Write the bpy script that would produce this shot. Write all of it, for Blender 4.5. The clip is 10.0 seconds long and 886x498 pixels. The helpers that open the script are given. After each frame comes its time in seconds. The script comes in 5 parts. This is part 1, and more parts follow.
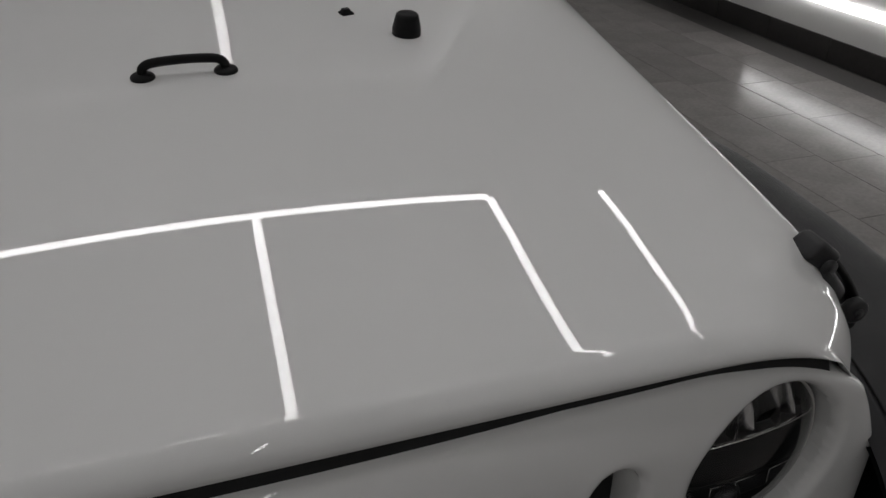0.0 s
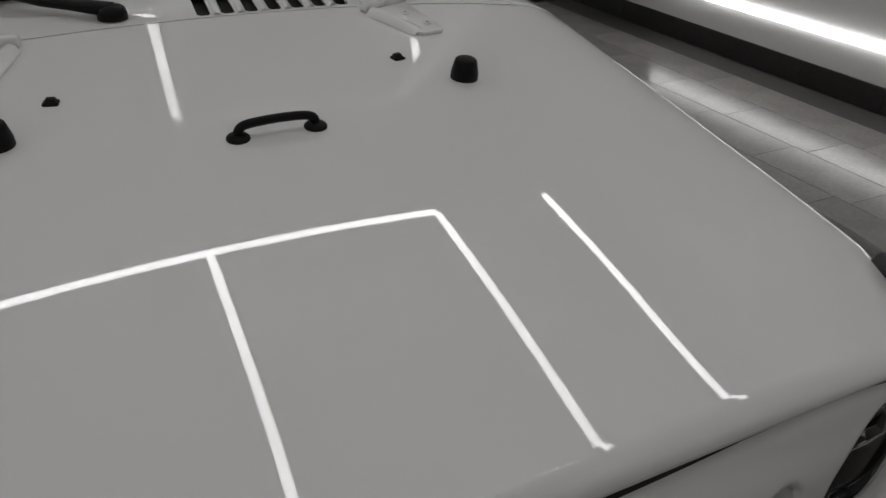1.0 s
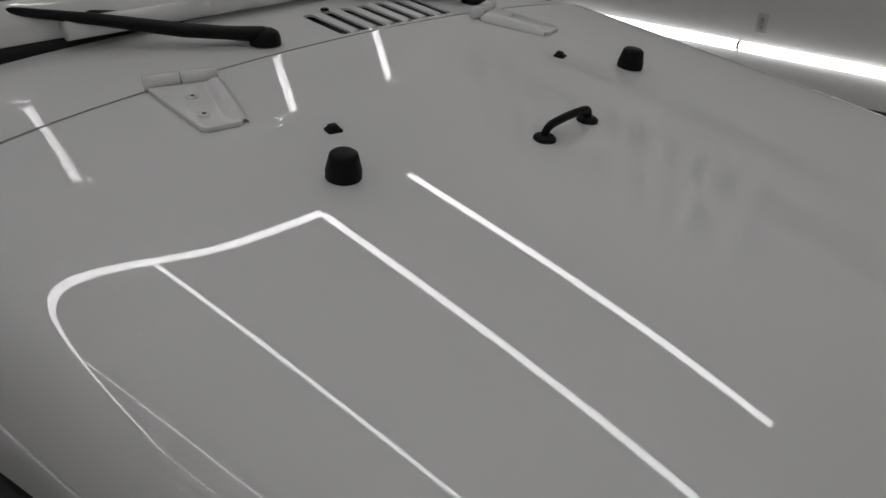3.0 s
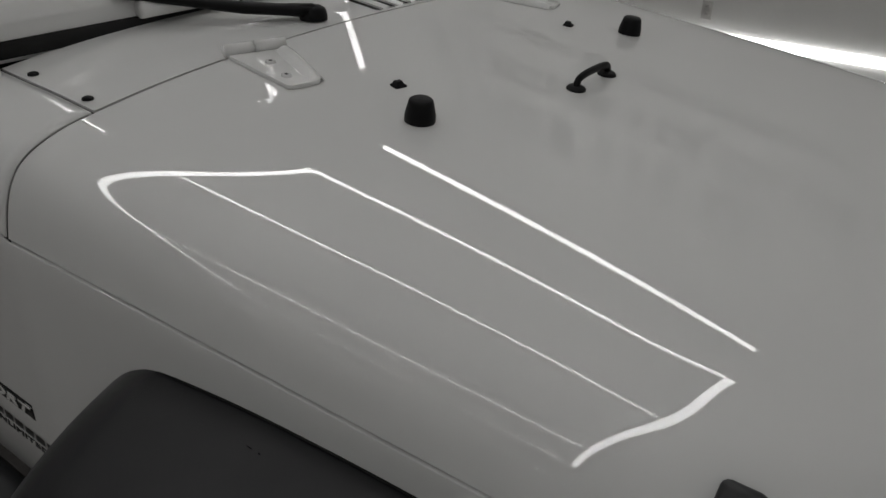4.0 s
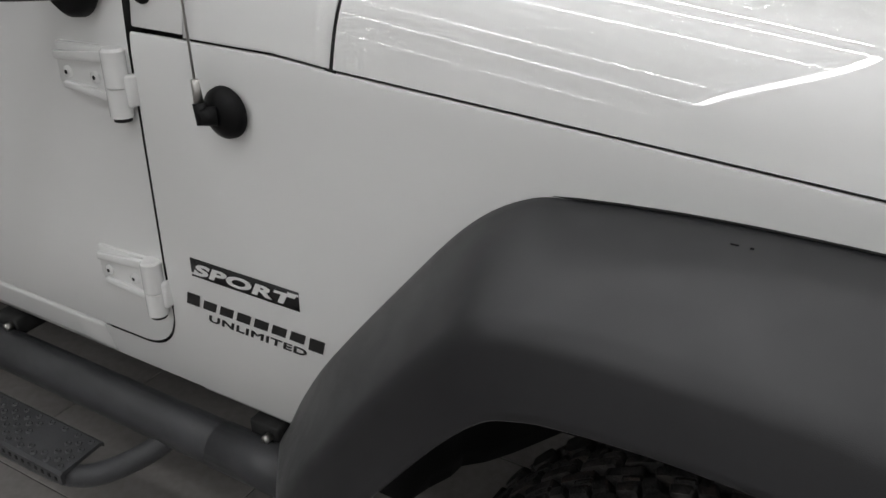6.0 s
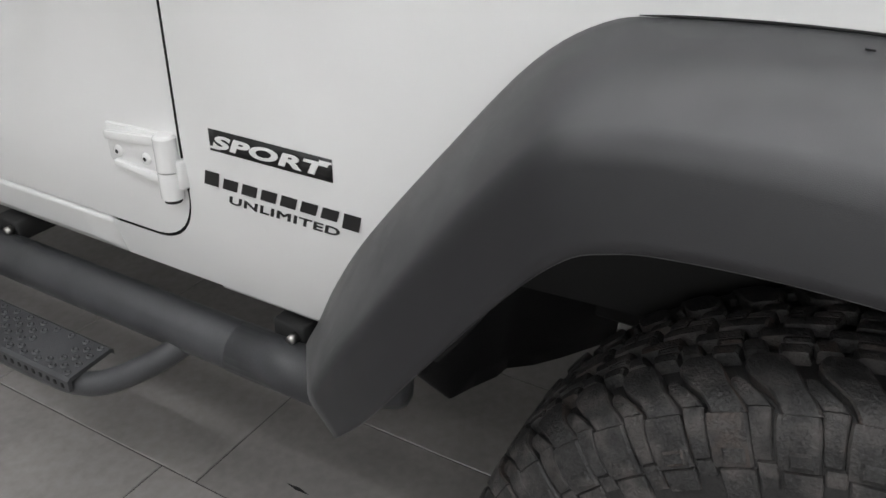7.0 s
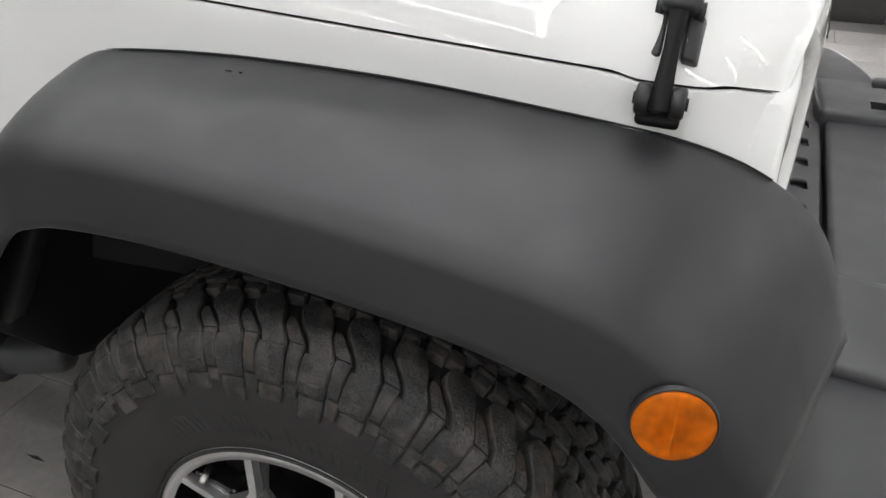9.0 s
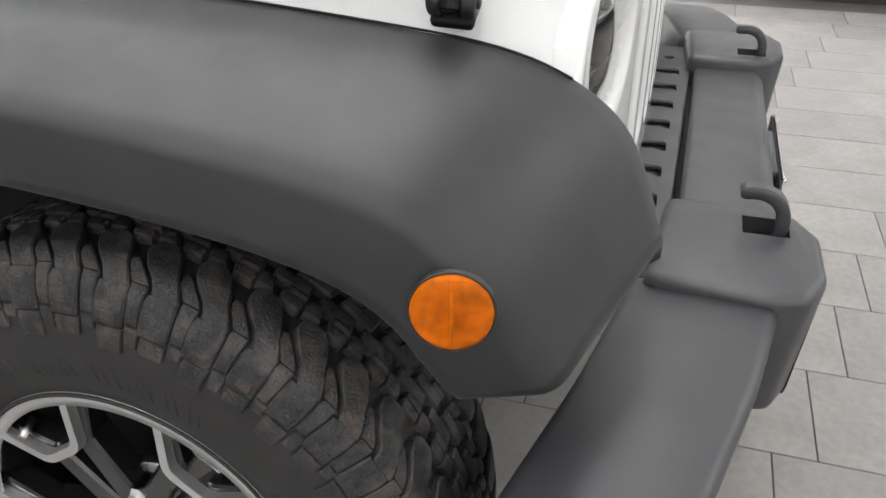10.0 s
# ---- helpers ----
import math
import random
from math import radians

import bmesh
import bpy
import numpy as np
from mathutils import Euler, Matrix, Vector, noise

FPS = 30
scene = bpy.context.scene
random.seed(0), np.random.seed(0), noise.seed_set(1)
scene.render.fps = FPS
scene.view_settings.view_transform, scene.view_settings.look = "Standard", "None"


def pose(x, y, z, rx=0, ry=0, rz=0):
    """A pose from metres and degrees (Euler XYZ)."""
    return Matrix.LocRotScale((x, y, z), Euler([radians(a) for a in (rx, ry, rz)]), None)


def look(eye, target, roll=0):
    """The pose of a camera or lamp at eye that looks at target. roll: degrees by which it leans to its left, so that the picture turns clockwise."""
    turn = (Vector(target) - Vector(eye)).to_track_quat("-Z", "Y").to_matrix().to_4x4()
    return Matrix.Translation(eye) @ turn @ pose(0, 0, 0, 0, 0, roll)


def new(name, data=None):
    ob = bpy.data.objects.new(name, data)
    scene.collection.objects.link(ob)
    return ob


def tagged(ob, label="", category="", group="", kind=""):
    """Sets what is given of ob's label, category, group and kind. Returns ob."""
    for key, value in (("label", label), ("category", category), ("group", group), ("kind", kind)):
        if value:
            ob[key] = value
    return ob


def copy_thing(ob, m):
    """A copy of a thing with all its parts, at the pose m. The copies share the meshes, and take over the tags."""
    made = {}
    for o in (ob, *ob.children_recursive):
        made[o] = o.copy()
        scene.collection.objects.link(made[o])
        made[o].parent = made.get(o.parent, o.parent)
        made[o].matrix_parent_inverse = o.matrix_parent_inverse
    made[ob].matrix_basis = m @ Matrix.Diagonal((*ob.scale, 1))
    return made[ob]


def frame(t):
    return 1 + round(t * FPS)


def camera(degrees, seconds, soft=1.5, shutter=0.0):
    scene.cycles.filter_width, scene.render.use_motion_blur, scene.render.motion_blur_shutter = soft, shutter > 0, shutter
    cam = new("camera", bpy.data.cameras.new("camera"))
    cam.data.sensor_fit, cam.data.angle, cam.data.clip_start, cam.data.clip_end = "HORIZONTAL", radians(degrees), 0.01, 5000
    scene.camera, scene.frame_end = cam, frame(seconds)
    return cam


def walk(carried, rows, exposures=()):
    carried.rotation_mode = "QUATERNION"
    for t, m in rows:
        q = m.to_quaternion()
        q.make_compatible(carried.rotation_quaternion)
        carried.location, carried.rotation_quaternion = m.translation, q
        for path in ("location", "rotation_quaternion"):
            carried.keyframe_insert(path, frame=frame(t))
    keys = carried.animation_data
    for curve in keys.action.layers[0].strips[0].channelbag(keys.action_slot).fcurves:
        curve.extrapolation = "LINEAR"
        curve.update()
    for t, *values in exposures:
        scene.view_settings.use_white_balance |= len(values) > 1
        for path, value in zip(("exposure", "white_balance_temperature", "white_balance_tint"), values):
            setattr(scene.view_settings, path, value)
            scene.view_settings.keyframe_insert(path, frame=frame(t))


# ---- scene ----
cam = camera(58.2, 10.0)
PATH = [
    (0, (0.002, -0.941, 1.557), (0.55, 0.701, 0.557), 0.3),
    (0.5, (-0.053, -0.884, 1.576), (0.606, 0.723, 0.585), 0.2),
    (1, (-0.263, -0.846, 1.634), (0.525, 0.694, 0.631), 0.9),
    (1.5, (-0.423, -0.753, 1.626), (0.505, 0.712, 0.629), 1.1),
    (2, (-0.52, -0.587, 1.599), (0.554, 0.778, 0.608), 1.3),
    (2.5, (-0.701, -0.463, 1.623), (0.496, 0.799, 0.636), 1.4),
    (2.7, (-0.813, -0.424, 1.62), (0.448, 0.787, 0.647), 1.5),
    (3.8, (-1.145, -0.396, 1.611), (0.248, 0.669, 0.649), 1.0),
    (4, (-1.204, -0.406, 1.606), (0.208, 0.64, 0.652), 1.0),
    (4.5, (-1.355, -0.453, 1.553), (0.095, 0.561, 0.622), 0.9),
    (5, (-1.442, -0.364, 1.503), (0.053, 0.585, 0.575), 0.8),
    (5.5, (-1.517, -0.121, 1.485), (0.019, 0.755, 0.55), 1.1),
    (6, (-1.53, 0.071, 1.346), (0.032, 0.911, 0.421), 1.3),
    (6.2, (-1.516, 0.111, 1.288), (0.049, 0.946, 0.364), 1.3),
    (7.3, (-1.517, 0.141, 1.166), (0.0, 0.963, 0.154), 1.3),
    (7.5, (-1.528, 0.123, 1.198), (-0.008, 0.93, 0.179), 1.0),
    (8, (-1.538, -0.04, 1.29), (-0.01, 0.75, 0.271), 0.9),
    (8.5, (-1.519, -0.244, 1.312), (0.043, 0.474, 0.291), 0.5),
    (9, (-1.52, -0.404, 1.285), (0.078, 0.244, 0.273), 0.1),
    (9.5, (-1.505, -0.512, 1.238), (0.12, 0.069, 0.227), -0.2),
    (10, (-1.495, -0.546, 1.194), (0.151, -0.03, 0.182), -0.3),
]
EXPOSURES = [(0.0, -0.25, 6600, 12.0), (1.0, -0.30, 6600, 12.0), (1.5, -0.32, 6600, 12.0), (2.5, -0.54, 6550, 12.5), (4.0, -0.42, 6650, 9.5), (4.5, -0.1, 6600, 9.5), (5.0, 0.28, 6650, 9.5),
             (5.5, 0.76, 6550, 10.0), (6.0, 1.17, 6500, 10.0), (6.2, 1.32, 6500, 10.0), (7.3, 2.12, 6400, 10.0), (7.5, 2.08, 6400, 10.0), (8.0, 1.93, 6500, 10.0), (8.5, 1.55, 6500, 10.0),
             (9.0, 1.85, 6500, 10.0), (9.5, 2.08, 6500, 10.0), (10.0, 2.32, 6500, 10.0)]
walk(cam, [(t, look(eye, target, roll)) for t, eye, target, roll in PATH],
     exposures=EXPOSURES)


# ---- light and room sizes ----
WALL_X, ROOM_W, ROOM_F, ROOM_B, CEIL = 4.07, -12.0, -9.0, 9.0, 4.7
TUBE_Z = 4.275
TUBE_POWER = 11.5
STRIP_POWER = 6.5

world = bpy.data.worlds.new("world")
scene.world = world
world.use_nodes = True
world.node_tree.nodes["Background"].inputs[0].default_value = (0.5, 0.5, 0.5, 1)
world.node_tree.nodes["Background"].inputs[1].default_value = 0.02


# ---- materials ----
def material(name, color, rough=0.5, metal=0.0, coat=0.0, grain=0.0, grain_size=200.0, bump=0.0, bump_size=300.0,
             stain=0.0, stain_size=3.0, emit=0.0, rough_var=0.0, per_object=0.0, spec=0.5, transmission=0.0, ior=1.5, tint=None, tint_size=20.0):
    m = bpy.data.materials.new(name)
    m.use_nodes = True
    nt = m.node_tree
    b = nt.nodes["Principled BSDF"]
    b.inputs["Roughness"].default_value = rough
    b.inputs["Metallic"].default_value = metal
    b.inputs["Coat Weight"].default_value = coat
    b.inputs["Coat Roughness"].default_value = 0.03
    b.inputs["Specular IOR Level"].default_value = spec
    b.inputs["Transmission Weight"].default_value = transmission
    b.inputs["IOR"].default_value = ior
    b.inputs["Base Color"].default_value = (*color, 1)
    tc = nt.nodes.new("ShaderNodeTexCoord")

    def noise_tex(size, detail):
        n = nt.nodes.new("ShaderNodeTexNoise")
        n.inputs["Scale"].default_value = size
        n.inputs["Detail"].default_value = detail
        nt.links.new(tc.outputs["Object"], n.inputs["Vector"])
        return n

    def shade(prev, fac_socket, amount):
        r = nt.nodes.new("ShaderNodeMapRange")
        r.inputs["From Min"].default_value, r.inputs["From Max"].default_value = 0.25, 0.75
        r.inputs["To Min"].default_value, r.inputs["To Max"].default_value = 1 - amount, 1 + amount
        nt.links.new(fac_socket, r.inputs["Value"])
        v = nt.nodes.new("ShaderNodeVectorMath")
        v.operation = "SCALE"
        if prev is None:
            v.inputs[0].default_value = color
        else:
            nt.links.new(prev, v.inputs[0])
        nt.links.new(r.outputs[0], v.inputs["Scale"])
        return v.outputs[0]

    out = None
    if grain:
        out = shade(out, noise_tex(grain_size, 4).outputs["Fac"], grain)
    if stain:
        out = shade(out, noise_tex(stain_size, 6).outputs["Fac"], stain)
    if tint:
        n = noise_tex(tint_size, 5)
        r = nt.nodes.new("ShaderNodeMapRange")
        r.inputs["From Min"].default_value, r.inputs["From Max"].default_value = 0.48, 0.66
        nt.links.new(n.outputs["Fac"], r.inputs["Value"])
        mx = nt.nodes.new("ShaderNodeMix")
        mx.data_type = "VECTOR"
        nt.links.new(r.outputs[0], mx.inputs[0])
        if out is None:
            mx.inputs[4].default_value = color
        else:
            nt.links.new(out, mx.inputs[4])
        mx.inputs[5].default_value = tint
        out = mx.outputs[1]
    if per_object:
        oi = nt.nodes.new("ShaderNodeObjectInfo")
        out = shade(out, oi.outputs["Random"], per_object)
    if out is not None:
        nt.links.new(out, b.inputs["Base Color"])
    if bump:
        n = noise_tex(bump_size, 3)
        bp = nt.nodes.new("ShaderNodeBump")
        bp.inputs["Strength"].default_value = bump
        bp.inputs["Distance"].default_value = 0.002
        nt.links.new(n.outputs["Fac"], bp.inputs["Height"])
        nt.links.new(bp.outputs["Normal"], b.inputs["Normal"])
    if rough_var:
        n = noise_tex(stain_size * 2.3, 5)
        r = nt.nodes.new("ShaderNodeMapRange")
        r.inputs["From Min"].default_value, r.inputs["From Max"].default_value = 0.3, 0.7
        r.inputs["To Min"].default_value, r.inputs["To Max"].default_value = rough - rough_var, rough + rough_var
        nt.links.new(n.outputs["Fac"], r.inputs["Value"])
        nt.links.new(r.outputs[0], b.inputs["Roughness"])
    if emit:
        b.inputs["Emission Color"].default_value = (0.985, 0.99, 1.0, 1)
        b.inputs["Emission Strength"].default_value = emit
    return m


PAINT = material("white_paint", (0.80, 0.80, 0.79), 0.45, coat=1.0, grain=0.008, grain_size=900, stain=0.012, stain_size=4, spec=0.12)
PAINT.node_tree.nodes["Principled BSDF"].inputs["Coat IOR"].default_value = 1.53
PAINT.node_tree.nodes["Principled BSDF"].inputs["Coat Roughness"].default_value = 0.004
BLACK_PLASTIC = material("black_plastic", (0.0040, 0.0040, 0.0044), 0.46, spec=0.20, grain=0.25, grain_size=600, bump=0.12, bump_size=900, stain=0.12, stain_size=14)
FLARE = material("textured_black_plastic", (0.0095, 0.0095, 0.0116), 0.48, spec=0.62, grain=0.12, grain_size=800, bump=0.16, bump_size=1300, stain=0.10, stain_size=7, rough_var=0.05)
FLARE.node_tree.nodes["Principled BSDF"].inputs["Sheen Weight"].default_value = 0.16
FLARE.node_tree.nodes["Principled BSDF"].inputs["Sheen Roughness"].default_value = 0.30
BUMPER = material("satin_black_powder_coat", (0.029, 0.029, 0.033), 0.45, spec=0.85, grain=0.1, grain_size=700, bump=0.10, bump_size=1100, stain=0.08, stain_size=6, rough_var=0.05)
NERF = material("worn_black_powder_coat", (0.042, 0.043, 0.046), 0.42, grain=0.2, grain_size=500, bump=0.2, bump_size=700, stain=0.3, stain_size=9, rough_var=0.1)
RUBBER = material("tyre_rubber", (0.0185, 0.018, 0.0178), 0.58, grain=0.25, grain_size=350, bump=0.35, bump_size=420, stain=0.2, stain_size=25)
TREAD = material("dusty_tread_rubber", (0.022, 0.0216, 0.0214), 0.60, grain=0.5, grain_size=330, bump=0.9, bump_size=300, stain=0.55, stain_size=60, tint=(0.066, 0.060, 0.057), tint_size=34)
DARK = material("shadowed_underbody", (0.010, 0.010, 0.010), 0.7, grain=0.3, grain_size=60)
# Near-black: paints the shade in gaps and recesses, and colours rubber and joints.
GAP = material("gap_shade_and_rubber", (0.008, 0.008, 0.008), 0.8)


def brown_blocks(m):
    """Dried mud on some of the tread blocks."""
    nt = m.node_tree
    b = nt.nodes["Principled BSDF"]
    src = b.inputs["Base Color"].links[0].from_socket
    geo = nt.nodes.new("ShaderNodeNewGeometry")
    pick = nt.nodes.new("ShaderNodeMapRange")
    pick.inputs["From Min"].default_value, pick.inputs["From Max"].default_value = 0.84, 0.97
    nt.links.new(geo.outputs["Random Per Island"], pick.inputs["Value"])
    tc = nt.nodes.new("ShaderNodeTexCoord")
    n = nt.nodes.new("ShaderNodeTexNoise")
    n.inputs["Scale"].default_value, n.inputs["Detail"].default_value = 55.0, 5.0
    nt.links.new(tc.outputs["Object"], n.inputs["Vector"])
    spot = nt.nodes.new("ShaderNodeMapRange")
    spot.inputs["From Min"].default_value, spot.inputs["From Max"].default_value = 0.40, 0.62
    nt.links.new(n.outputs["Fac"], spot.inputs["Value"])
    mul = nt.nodes.new("ShaderNodeMath")
    mul.operation = "MULTIPLY"
    nt.links.new(pick.outputs[0], mul.inputs[0])
    nt.links.new(spot.outputs[0], mul.inputs[1])
    mx = nt.nodes.new("ShaderNodeMix")
    mx.data_type = "VECTOR"
    nt.links.new(mul.outputs[0], mx.inputs[0])
    nt.links.new(src, mx.inputs[4])
    mx.inputs[5].default_value = (0.062, 0.047, 0.040)
    nt.links.new(mx.outputs[1], b.inputs["Base Color"])


brown_blocks(TREAD)
LINER = material("wheel_liner_plastic", (0.006, 0.006, 0.0065), 0.6, spec=0.3, grain=0.2, grain_size=90, bump=0.2, bump_size=200)
MACHINED = material("machined_aluminium", (0.62, 0.62, 0.62), 0.30, metal=0.85, grain=0.05, grain_size=700, stain=0.05, stain_size=8)
WHEEL_BLACK = material("gloss_black_wheel_paint", (0.010, 0.010, 0.011), 0.18, coat=0.6, grain=0.1, grain_size=100)
CHROME = material("chrome", (0.75, 0.75, 0.75), 0.12, metal=1.0)
STEEL = material("brushed_steel", (0.45, 0.44, 0.42), 0.35, metal=1.0, grain=0.1, grain_size=300)
DECAL = material("black_decal", (0.012, 0.012, 0.012), 0.35, grain=0.1, grain_size=200)
AMBER = material("amber_lens", (0.54, 0.120, 0.0002), 0.42, grain=0.3, grain_size=90, stain=0.3, stain_size=40, coat=0.05, spec=0.15)
WINDSCREEN = material("windscreen_glass", (1, 1, 1), 0.0, transmission=1.0, ior=1.52, coat=1.0)
WINDSCREEN.node_tree.nodes["Principled BSDF"].inputs["Coat IOR"].default_value = 1.65
WINDSCREEN.node_tree.nodes["Principled BSDF"].inputs["Coat Roughness"].default_value = 0.0
LAMP_LENS = material("headlight_lens", (1, 1, 1), 0.01, transmission=1.0, ior=1.45)
REFLECTOR = material("lamp_reflector", (0.80, 0.80, 0.81), 0.16, metal=1.0)
GROUT = material("grout", (0.045, 0.042, 0.04), 0.8, grain=0.2, grain_size=80)
TILE = material("grey_porcelain_tile", (0.272, 0.256, 0.247), 0.20, grain=0.10, grain_size=45, stain=0.13, stain_size=5, bump=0.05, bump_size=60, rough_var=0.015, per_object=0.07)
WALL = material("white_wall_paint", (0.78, 0.78, 0.76), 0.55, grain=0.01, grain_size=50, stain=0.015, stain_size=1.5, bump=0.03, bump_size=250)
BASE = material("dark_wall_base_tile", (0.035, 0.032, 0.031), 0.35, grain=0.15, grain_size=30, stain=0.15, stain_size=3)
CEILING = material("pale_ceiling_paint", (0.66, 0.66, 0.65), 0.8, grain=0.02, grain_size=30, stain=0.03, stain_size=1)
SIGN = material("grey_sign_face", (0.070, 0.070, 0.073), 0.5, grain=0.02, grain_size=40)
TUBE = material("light_tube_diffuser", (0.9, 0.9, 0.9), 0.5, emit=TUBE_POWER)
STRIP = material("wall_strip_diffuser", (0.9, 0.9, 0.9), 0.5, emit=STRIP_POWER)
ALU = material("light_housing", (0.5, 0.5, 0.5), 0.4, metal=0.8)
OUTLET = material("outlet_plastic", (0.55, 0.54, 0.52), 0.4, grain=0.02)


# ---- mesh helpers ----
def link(name, bm, mat, parent=None, label="", smooth=True, recalc=True):
    if recalc:
        bmesh.ops.recalc_face_normals(bm, faces=bm.faces)
    me = bpy.data.meshes.new(name)
    for fc in bm.faces:
        fc.smooth = smooth
    bm.to_mesh(me)
    bm.free()
    for mm in (mat if isinstance(mat, (list, tuple)) else (mat,)):
        me.materials.append(mm)
    ob = new(name, me)
    if parent is not None:
        ob.parent = parent
    if label:
        ob["label"] = label
    return ob


def part(name, bm, mat, parent, label="", smooth=True):
    return link(name, bm, mat, parent, label, smooth)


def sharp(ob, degrees=35):
    """Split the shading at edges sharper than the angle."""
    m = ob.modifiers.new("edge_split", "EDGE_SPLIT")
    m.split_angle = radians(degrees)
    return ob


def thick(ob, t, offset=-1.0):
    m = ob.modifiers.new("solidify", "SOLIDIFY")
    m.thickness, m.offset = t, offset
    return ob


def grid(rows, closed_u=False, closed_v=False):
    bm = bmesh.new()
    vs = [[bm.verts.new(p) for p in r] for r in rows]
    nr, nc = len(vs), len(vs[0])
    for i in range(nr if closed_v else nr - 1):
        for j in range(nc if closed_u else nc - 1):
            a, b, c, d = vs[i][j], vs[i][(j + 1) % nc], vs[(i + 1) % nr][(j + 1) % nc], vs[(i + 1) % nr][j]
            if len({a, b, c, d}) == 4:
                bm.faces.new((a, b, c, d))
    return bm


def mirrored(bm):
    """The same shape on the other side of the car."""
    m = bm.copy()
    for v in m.verts:
        v.co.x = -v.co.x
    bmesh.ops.reverse_faces(m, faces=m.faces)
    return m


def merged(*bms):
    me = bpy.data.meshes.new("tmp")
    out = bmesh.new()
    for b in bms:
        b.to_mesh(me)
        out.from_mesh(me)
        b.free()
    bpy.data.meshes.remove(me)
    return out


def box(x0, x1, y0, y1, z0, z1, bevel=0.0, seg=2, m=None):
    bm = bmesh.new()
    bmesh.ops.create_cube(bm, size=1)
    for v in bm.verts:
        v.co = Vector((x0 + (v.co.x + 0.5) * (x1 - x0), y0 + (v.co.y + 0.5) * (y1 - y0), z0 + (v.co.z + 0.5) * (z1 - z0)))
    if bevel:
        bmesh.ops.bevel(bm, geom=bm.edges[:], offset=bevel, segments=seg, profile=0.5, affect="EDGES")
    if m is not None:
        bm.transform(m)
    return bm


def prism(poly, lo, hi, axis="z", bevel=0.0, seg=2):
    """A polygon pushed along an axis: the polygon's two numbers are the other two axes in order."""
    def at(p, h):
        return {"z": (p[0], p[1], h), "x": (h, p[0], p[1]), "y": (p[0], h, p[1])}[axis]
    bm = bmesh.new()
    a = [bm.verts.new(at(p, lo)) for p in poly]
    b = [bm.verts.new(at(p, hi)) for p in poly]
    bm.faces.new(a)
    bm.faces.new(b[::-1])
    n = len(poly)
    for i in range(n):
        bm.faces.new((a[i], b[i], b[(i + 1) % n], a[(i + 1) % n]))
    bmesh.ops.recalc_face_normals(bm, faces=bm.faces)
    if bevel:
        bmesh.ops.bevel(bm, geom=bm.edges[:], offset=bevel, segments=seg, profile=0.5, affect="EDGES")
    return bm


def tube(path, radius, n=14, squash=1.0, cap=True):
    """A round bar along a path of points; radius may be a list."""
    pts = [Vector(p) for p in path]
    rows, up = [], None
    for i, p in enumerate(pts):
        d = (pts[min(i + 1, len(pts) - 1)] - pts[max(i - 1, 0)]).normalized()
        if up is None:
            up = Vector((0, 0, 1)) if abs(d.z) < 0.9 else Vector((0, 1, 0))
        s = d.cross(up).normalized()
        up = s.cross(d).normalized()
        r = radius[i] if isinstance(radius, (list, tuple)) else radius
        rows.append([p + s * math.cos(2 * math.pi * k / n) * r + up * math.sin(2 * math.pi * k / n) * r * squash for k in range(n)])
    bm = grid(rows, closed_u=True)
    if cap:
        bm.verts.ensure_lookup_table()
        bm.faces.new(bm.verts[:n])
        bm.faces.new(bm.verts[-n:])
    return bm


def spline(pts, n=6):
    """Points along a smooth curve through the given ones."""
    P = [np.array(p, float) for p in pts]
    P = [2 * P[0] - P[1]] + P + [2 * P[-1] - P[-2]]
    out = []
    for i in range(1, len(P) - 2):
        for k in range(n):
            t = k / n
            out.append(tuple(0.5 * (2 * P[i] + (P[i + 1] - P[i - 1]) * t + (2 * P[i - 1] - 5 * P[i] + 4 * P[i + 1] - P[i + 2]) * t * t
                             + (3 * P[i] - P[i - 1] - 3 * P[i + 1] + P[i + 2]) * t ** 3)))
    out.append(tuple(P[-2]))
    return out


def lathe(profile, n=48, axis="x", centre=(0, 0, 0), close=False):
    """A profile of (distance along the axis, radius) turned about it."""
    rows = []
    for k in range(n):
        a = 2 * math.pi * k / n
        c, s = math.cos(a), math.sin(a)
        row = []
        for d, r in profile:
            q = {"x": (d, r * c, r * s), "y": (r * c, d, r * s), "z": (r * c, r * s, d)}[axis]
            row.append((q[0] + centre[0], q[1] + centre[1], q[2] + centre[2]))
        rows.append(row)
    bm = grid(rows, closed_u=close, closed_v=True)
    bmesh.ops.remove_doubles(bm, verts=bm.verts, dist=1e-6)
    return bm


def cut(ob, cutters, own=True):
    """Cut the shapes of the cutters through the mesh, for good."""
    for cbm in cutters:
        bmesh.ops.recalc_face_normals(cbm, faces=cbm.faces)
    tool = link("cutter", merged(*cutters), DARK)
    md = ob.modifiers.new("cut", "BOOLEAN")
    md.operation, md.object, md.solver = "DIFFERENCE", tool, "EXACT"
    md.use_self = own
    bpy.context.view_layer.update()
    me = bpy.data.meshes.new_from_object(ob.evaluated_get(bpy.context.evaluated_depsgraph_get()))
    ob.modifiers.clear()
    ob.data = me
    bpy.data.objects.remove(tool)
    return ob


